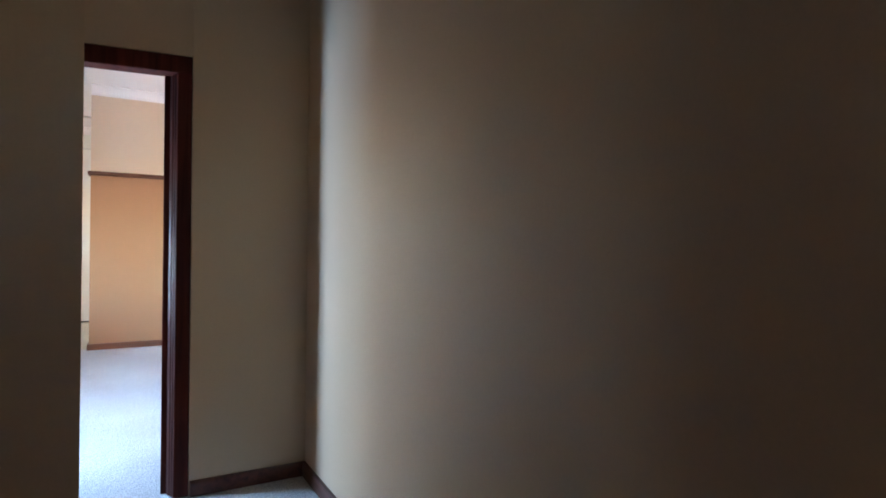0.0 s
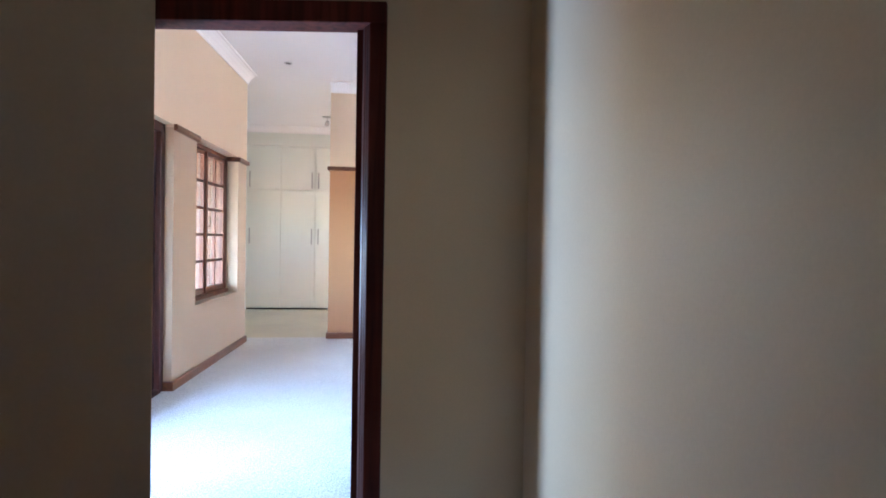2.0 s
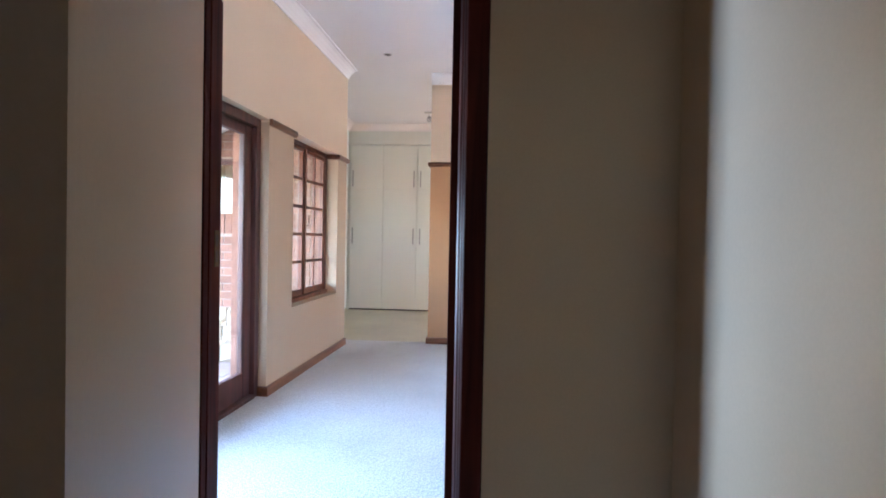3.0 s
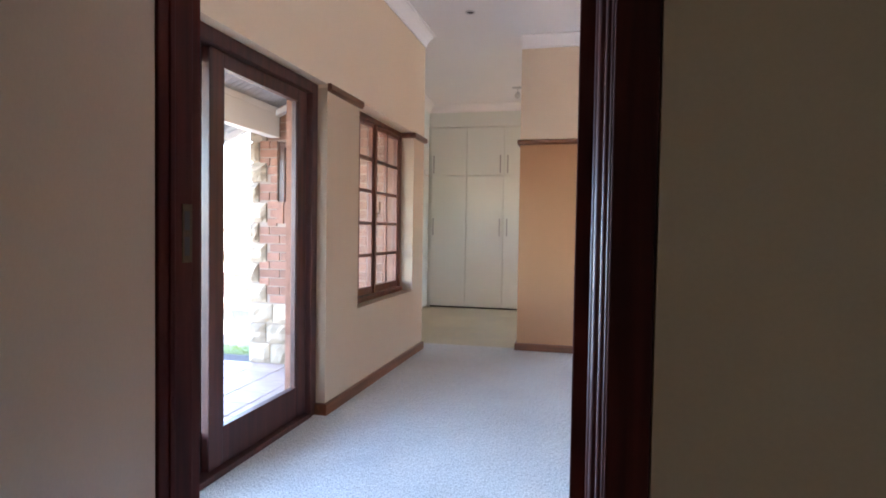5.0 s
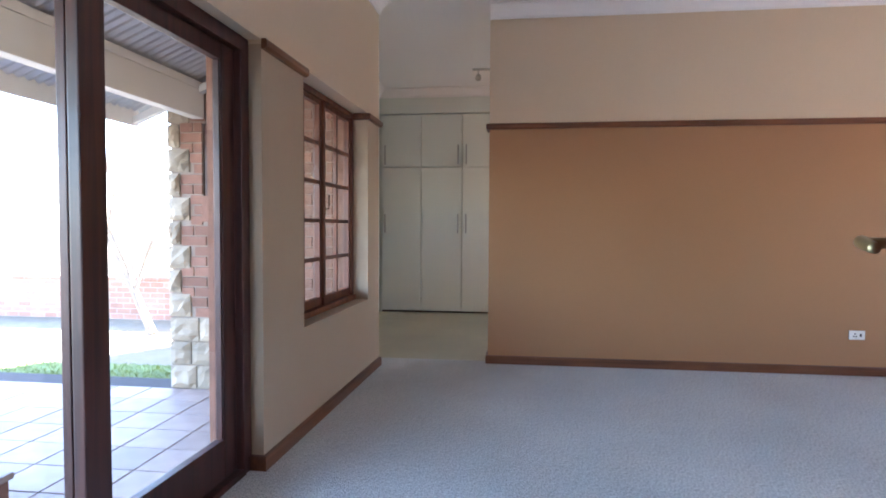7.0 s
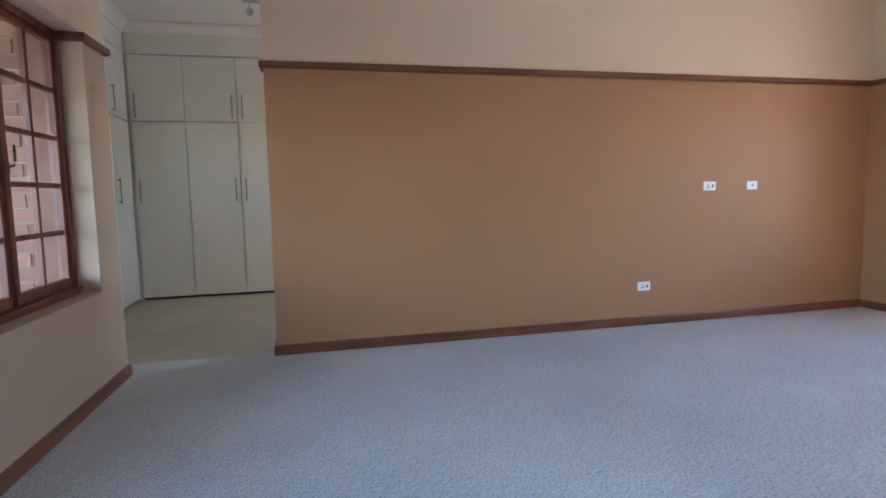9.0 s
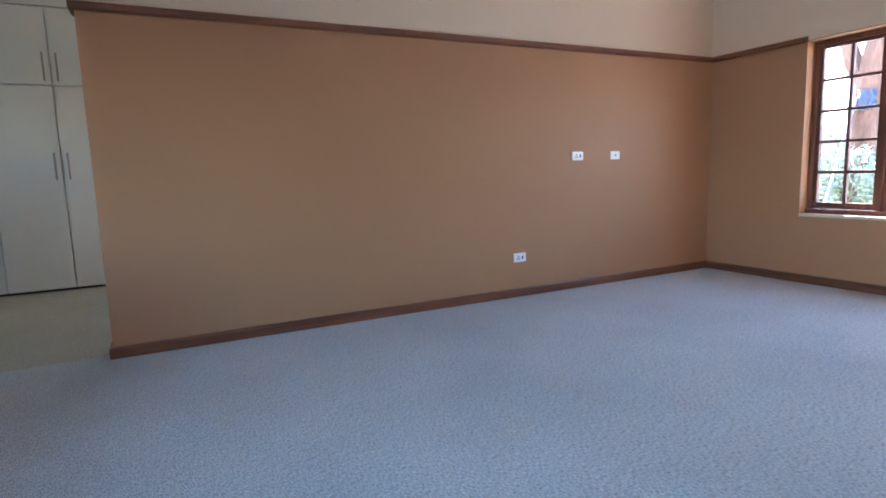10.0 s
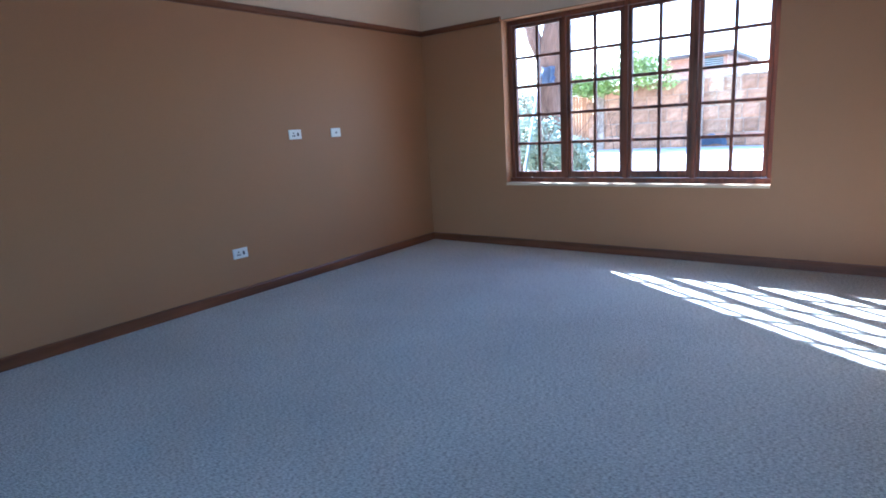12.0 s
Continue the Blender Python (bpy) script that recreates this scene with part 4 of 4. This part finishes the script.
def bare_tree(x, y):
    rng = random.Random(11)
    root = thing("bare_tree", "small leafless garden tree with a leaning trunk", "tree", (x, y, GROUND_Z))
    bm = bmesh.new()
    limb(bm, Vector((0, 0, 0)), Vector((-0.5, 0.1, 0.85)), 1.9, 0.06, 3, rng, 0.16)
    limb(bm, Vector((-0.3, 0.05, 0.55)), Vector((0.3, 0.2, 0.9)), 1.0, 0.03, 3, rng, 0.2)
    part("trunk", bm, BARK_PALE, root)


def big_tree(x, y):
    rng = random.Random(21)
    root = thing("garden_tree", "thick forked tree with rough brown bark", "tree", (x, y, YARD_Z))
    bm = bmesh.new()
    rod([(0, 0, 0), (0.03, 0.03, 0.5), (0.0, -0.02, 1.0), (-0.03, 0.04, 1.6), (0.02, 0.0, 2.3)], 0.25, 14, bm, 0.85)
    rod([(0.02, 0.0, 2.1), (0.0, -0.08, 2.7), (0.1, -0.2, 3.5), (0.1, -0.5, 5.0)], 0.23, 12, bm, 0.6)
    rod([(0.0, 0.05, 2.15), (0.0, 0.28, 2.6), (0.05, 0.46, 3.1), (0.1, 0.8, 4.6)], 0.16, 10, bm, 0.5)
    limb(bm, Vector((0.1, -0.3, 3.6)), Vector((0.4, -0.3, 0.8)), 2.2, 0.1, 2, rng)
    limb(bm, Vector((0.1, 0.6, 3.8)), Vector((0.3, 0.5, 0.7)), 2.0, 0.09, 2, rng)
    part("trunk", bm, BARK, root)
    bm = bmesh.new()
    for c in ((0.9, -0.9, 5.6), (0.3, 1.3, 5.5), (0.9, 0.3, 6.2)):
        leaves(bm, c, (1.3, 1.3, 0.8), 900, 0.06, rng)
    part("crown", bm, LEAF, root)


def shrub(x, y, r, h, mat, label, seed, count=2600):
    rng = random.Random(seed)
    root = thing("shrub", label, "shrub", (x, y, YARD_Z))
    bm = bmesh.new()
    for _ in range(9):
        limb(bm, Vector((rng.uniform(-0.1, 0.1), rng.uniform(-0.1, 0.1), 0)), Vector((rng.uniform(-0.5, 0.5), rng.uniform(-0.5, 0.5), 1)).normalized(), h * 0.8, 0.012, 1, rng)
    part("stems", bm, BARK, root)
    bm = bmesh.new()
    for _ in range(7):
        leaves(bm, (rng.uniform(-0.5, 0.5) * r, rng.uniform(-0.5, 0.5) * r, h * rng.uniform(0.3, 0.75)), (r * 0.6, r * 0.6, h * 0.3), count // 7, 0.035, rng)
    part("leaves", bm, mat, root)


def vine(x, y0, y1):
    rng = random.Random(33)
    root = thing("climbing_vine", "bright green creeper spilling over the garden fence", "vine", (x, (y0 + y1) / 2, YARD_Z))
    bm = bmesh.new()
    for y in (y0, (y0 + y1) / 2, y1):
        limb(bm, Vector((0, y - (y0 + y1) / 2, 0)), Vector((-0.03, 0.1, 1)).normalized(), 2.6, 0.014, 1, rng, 0.08)
    part("stems", bm, BARK, root)
    bm = bmesh.new()
    for _ in range(20):
        leaves(bm, (rng.uniform(-0.5, 0.1), rng.uniform(-0.5, 0.5) * (y1 - y0), rng.uniform(2.25, 3.0)), (0.45, 0.7, 0.36), 300, 0.075, rng)
    for _ in range(5):
        leaves(bm, (rng.uniform(-0.4, 0.0), rng.uniform(-0.42, -0.15) * (y1 - y0), rng.uniform(3.0, 3.6)), (0.45, 0.6, 0.40), 260, 0.075, rng)
    part("leaves", bm, LEAF, root)


def ladder(x, y):
    root = thing("ladder", "aluminium ladder leaning on the tree", "ladder", (x, y, YARD_Z))
    top = Vector((1.55, 0.40, 1.98))
    across = Vector((0.87, 0.49, 0)).normalized() * 0.16
    for s in (-1, 1):
        part("rail", rod([across * s, across * s + top], 0.018, 8), ALUMINIUM, root)
    for i in range(1, 8):
        p = top * (i / 8)
        part("rung", rod([p - across, p + across], 0.011, 8), ALUMINIUM, root)


def fence(x):
    """Boundary: stone wall with piers, and a stretch of upright timber boards."""
    root = thing("boundary_wall", "rough brown stone boundary wall with piers around the yard", "garden wall", (x, 6, YARD_Z))
    part("wall", box(0, 0.22, -14, 6.69, 0, 2.34), RUBBLE, root)
    part("coping", box(-0.03, 0.25, -14, 6.69, 2.341, 2.40, 0.01), RUBBLE, root)
    for y in (-8.6, -4.8, -1.0, 2.8, 6.4):
        part("pier", box(-0.10, -0.001, y - 0.17, y + 0.17, 0, 2.46, 0.01), RUBBLE, root)
    rng = random.Random(17)
    for r in range(5):
        y = -2.5 - rng.uniform(0, 0.3)
        while y < 6.3:
            w = rng.uniform(0.42, 0.80)
            ob = part("stone", split_stone(w - 0.03, 0.44, rng.randrange(9999), 0.07), FIELD_STONE, root)
            ob.rotation_euler = (0, 0, radians(-90))
            ob.location = (-0.012, y + w / 2, 0.235 + r * 0.468 + rng.uniform(-0.012, 0.012))
            y += w
    boards = thing("timber_fence", "orange-brown upright board fence in the yard", "fence", (x - 0.02, 12.70, YARD_Z))
    rng = random.Random(8)
    for z in (0.5, 1.7):
        part("fence_rail", box(0.03, 0.08, 0, 9.0, z, z + 0.08), FENCE, boards)
    me = None
    for i in range(75):
        if me is None:
            ob = part("board", box(0, 0.022, -0.055, 0.055, 0.03, 2.3, 0.003), FENCE, boards)
            me = ob.data
        else:
            ob = new("board", me)
            ob.parent = boards
        ob.location = (rng.uniform(-0.006, 0.006), 0.06 + i * 0.12, rng.uniform(-0.03, 0.03))


def neighbour_house(x, y):
    root = thing("neighbour_house", "low brick outbuilding with a flat dark roof", "house", (x, y, YARD_Z))
    part("wall", box(0, 5, -1.6, 0.9, 0, 3.42), FAR_BRICK, root)
    part("roof", box(-0.5, 5.4, -1.9, 1.1, 3.421, 3.56, 0.02), ROOF, root)
    vent = part("louvre", box(-0.03, -0.001, -1.45, -0.75, 2.94, 3.36, 0.005), DARK, root)
    for i in range(5):
        part("slat", box(-0.05, -0.031, -1.45, -0.75, 2.96 + i * 0.08, 2.995 + i * 0.08), ALUMINIUM, vent)


def low_wall():
    root = thing("garden_wall", "low red brick wall across the garden", "garden wall", (-10, 10.7, GROUND_Z))
    part("wall", box(-8, 6.2, 0, 0.22, 0, 0.62), FAR_BRICK, root)
    part("coping", box(-8.02, 6.22, -0.03, 0.25, 0.621, 0.68, 0.01), FAR_BRICK, root)


def blue_sheet(name, label, at, size, m):
    rng = random.Random(5)
    bm = bmesh.new()
    n = 8
    g = [[bm.verts.new((size[0] * (i / n - 0.5), rng.uniform(-0.03, 0.03) + 0.05 * math.sin(i * 1.3), size[1] * (j / n - 0.5) + rng.uniform(-0.02, 0.02))) for j in range(n + 1)] for i in range(n + 1)]
    for i in range(n):
        for j in range(n):
            bm.faces.new((g[i][j], g[i + 1][j], g[i + 1][j + 1], g[i][j + 1]))
    bmesh.ops.solidify(bm, geom=bm.faces[:], thickness=0.004)
    ob = tagged(mesh_object(name, bm, BLUE, None, "", True), label, "plastic sheet")
    ob.matrix_world = Matrix.Translation(at) @ m


bare_tree(-5.2, 9.6)
low_wall()
big_tree(9.6, 8.40)
ladder(7.70, 8.02)
shrub(9.0, 8.45, 0.55, 1.45, LEAF_PALE, "dense shrub with pale silvery leaves", 41, 6500)
shrub(8.8, 7.62, 0.45, 1.0, LEAF_PALE, "low shrub with pale silvery leaves", 42, 4200)
shrub(10.6, 9.45, 0.75, 2.4, LEAF_PALE, "tall loose shrub with pale leaves", 43, 5000)
fence(22.0)
vine(21.6, 9.9, 13.5)
neighbour_house(26, 10.3)
blue_sheet("plastic_sheet", "blue plastic sheet hung against the tree trunk", (9.28, 8.29, 1.90), (0.30, 0.30), Matrix.Rotation(radians(80), 4, "Z"))
blue_sheet("crumpled_sheet", "crumpled blue plastic sheet lying in the yard", (21.3, 8.2, YARD_Z + 0.26), (1.0, 0.42), Matrix.Rotation(radians(80), 4, "Z") @ Matrix.Rotation(radians(-35), 4, "X"))

# many small pieces last
wing_wall()
patio()
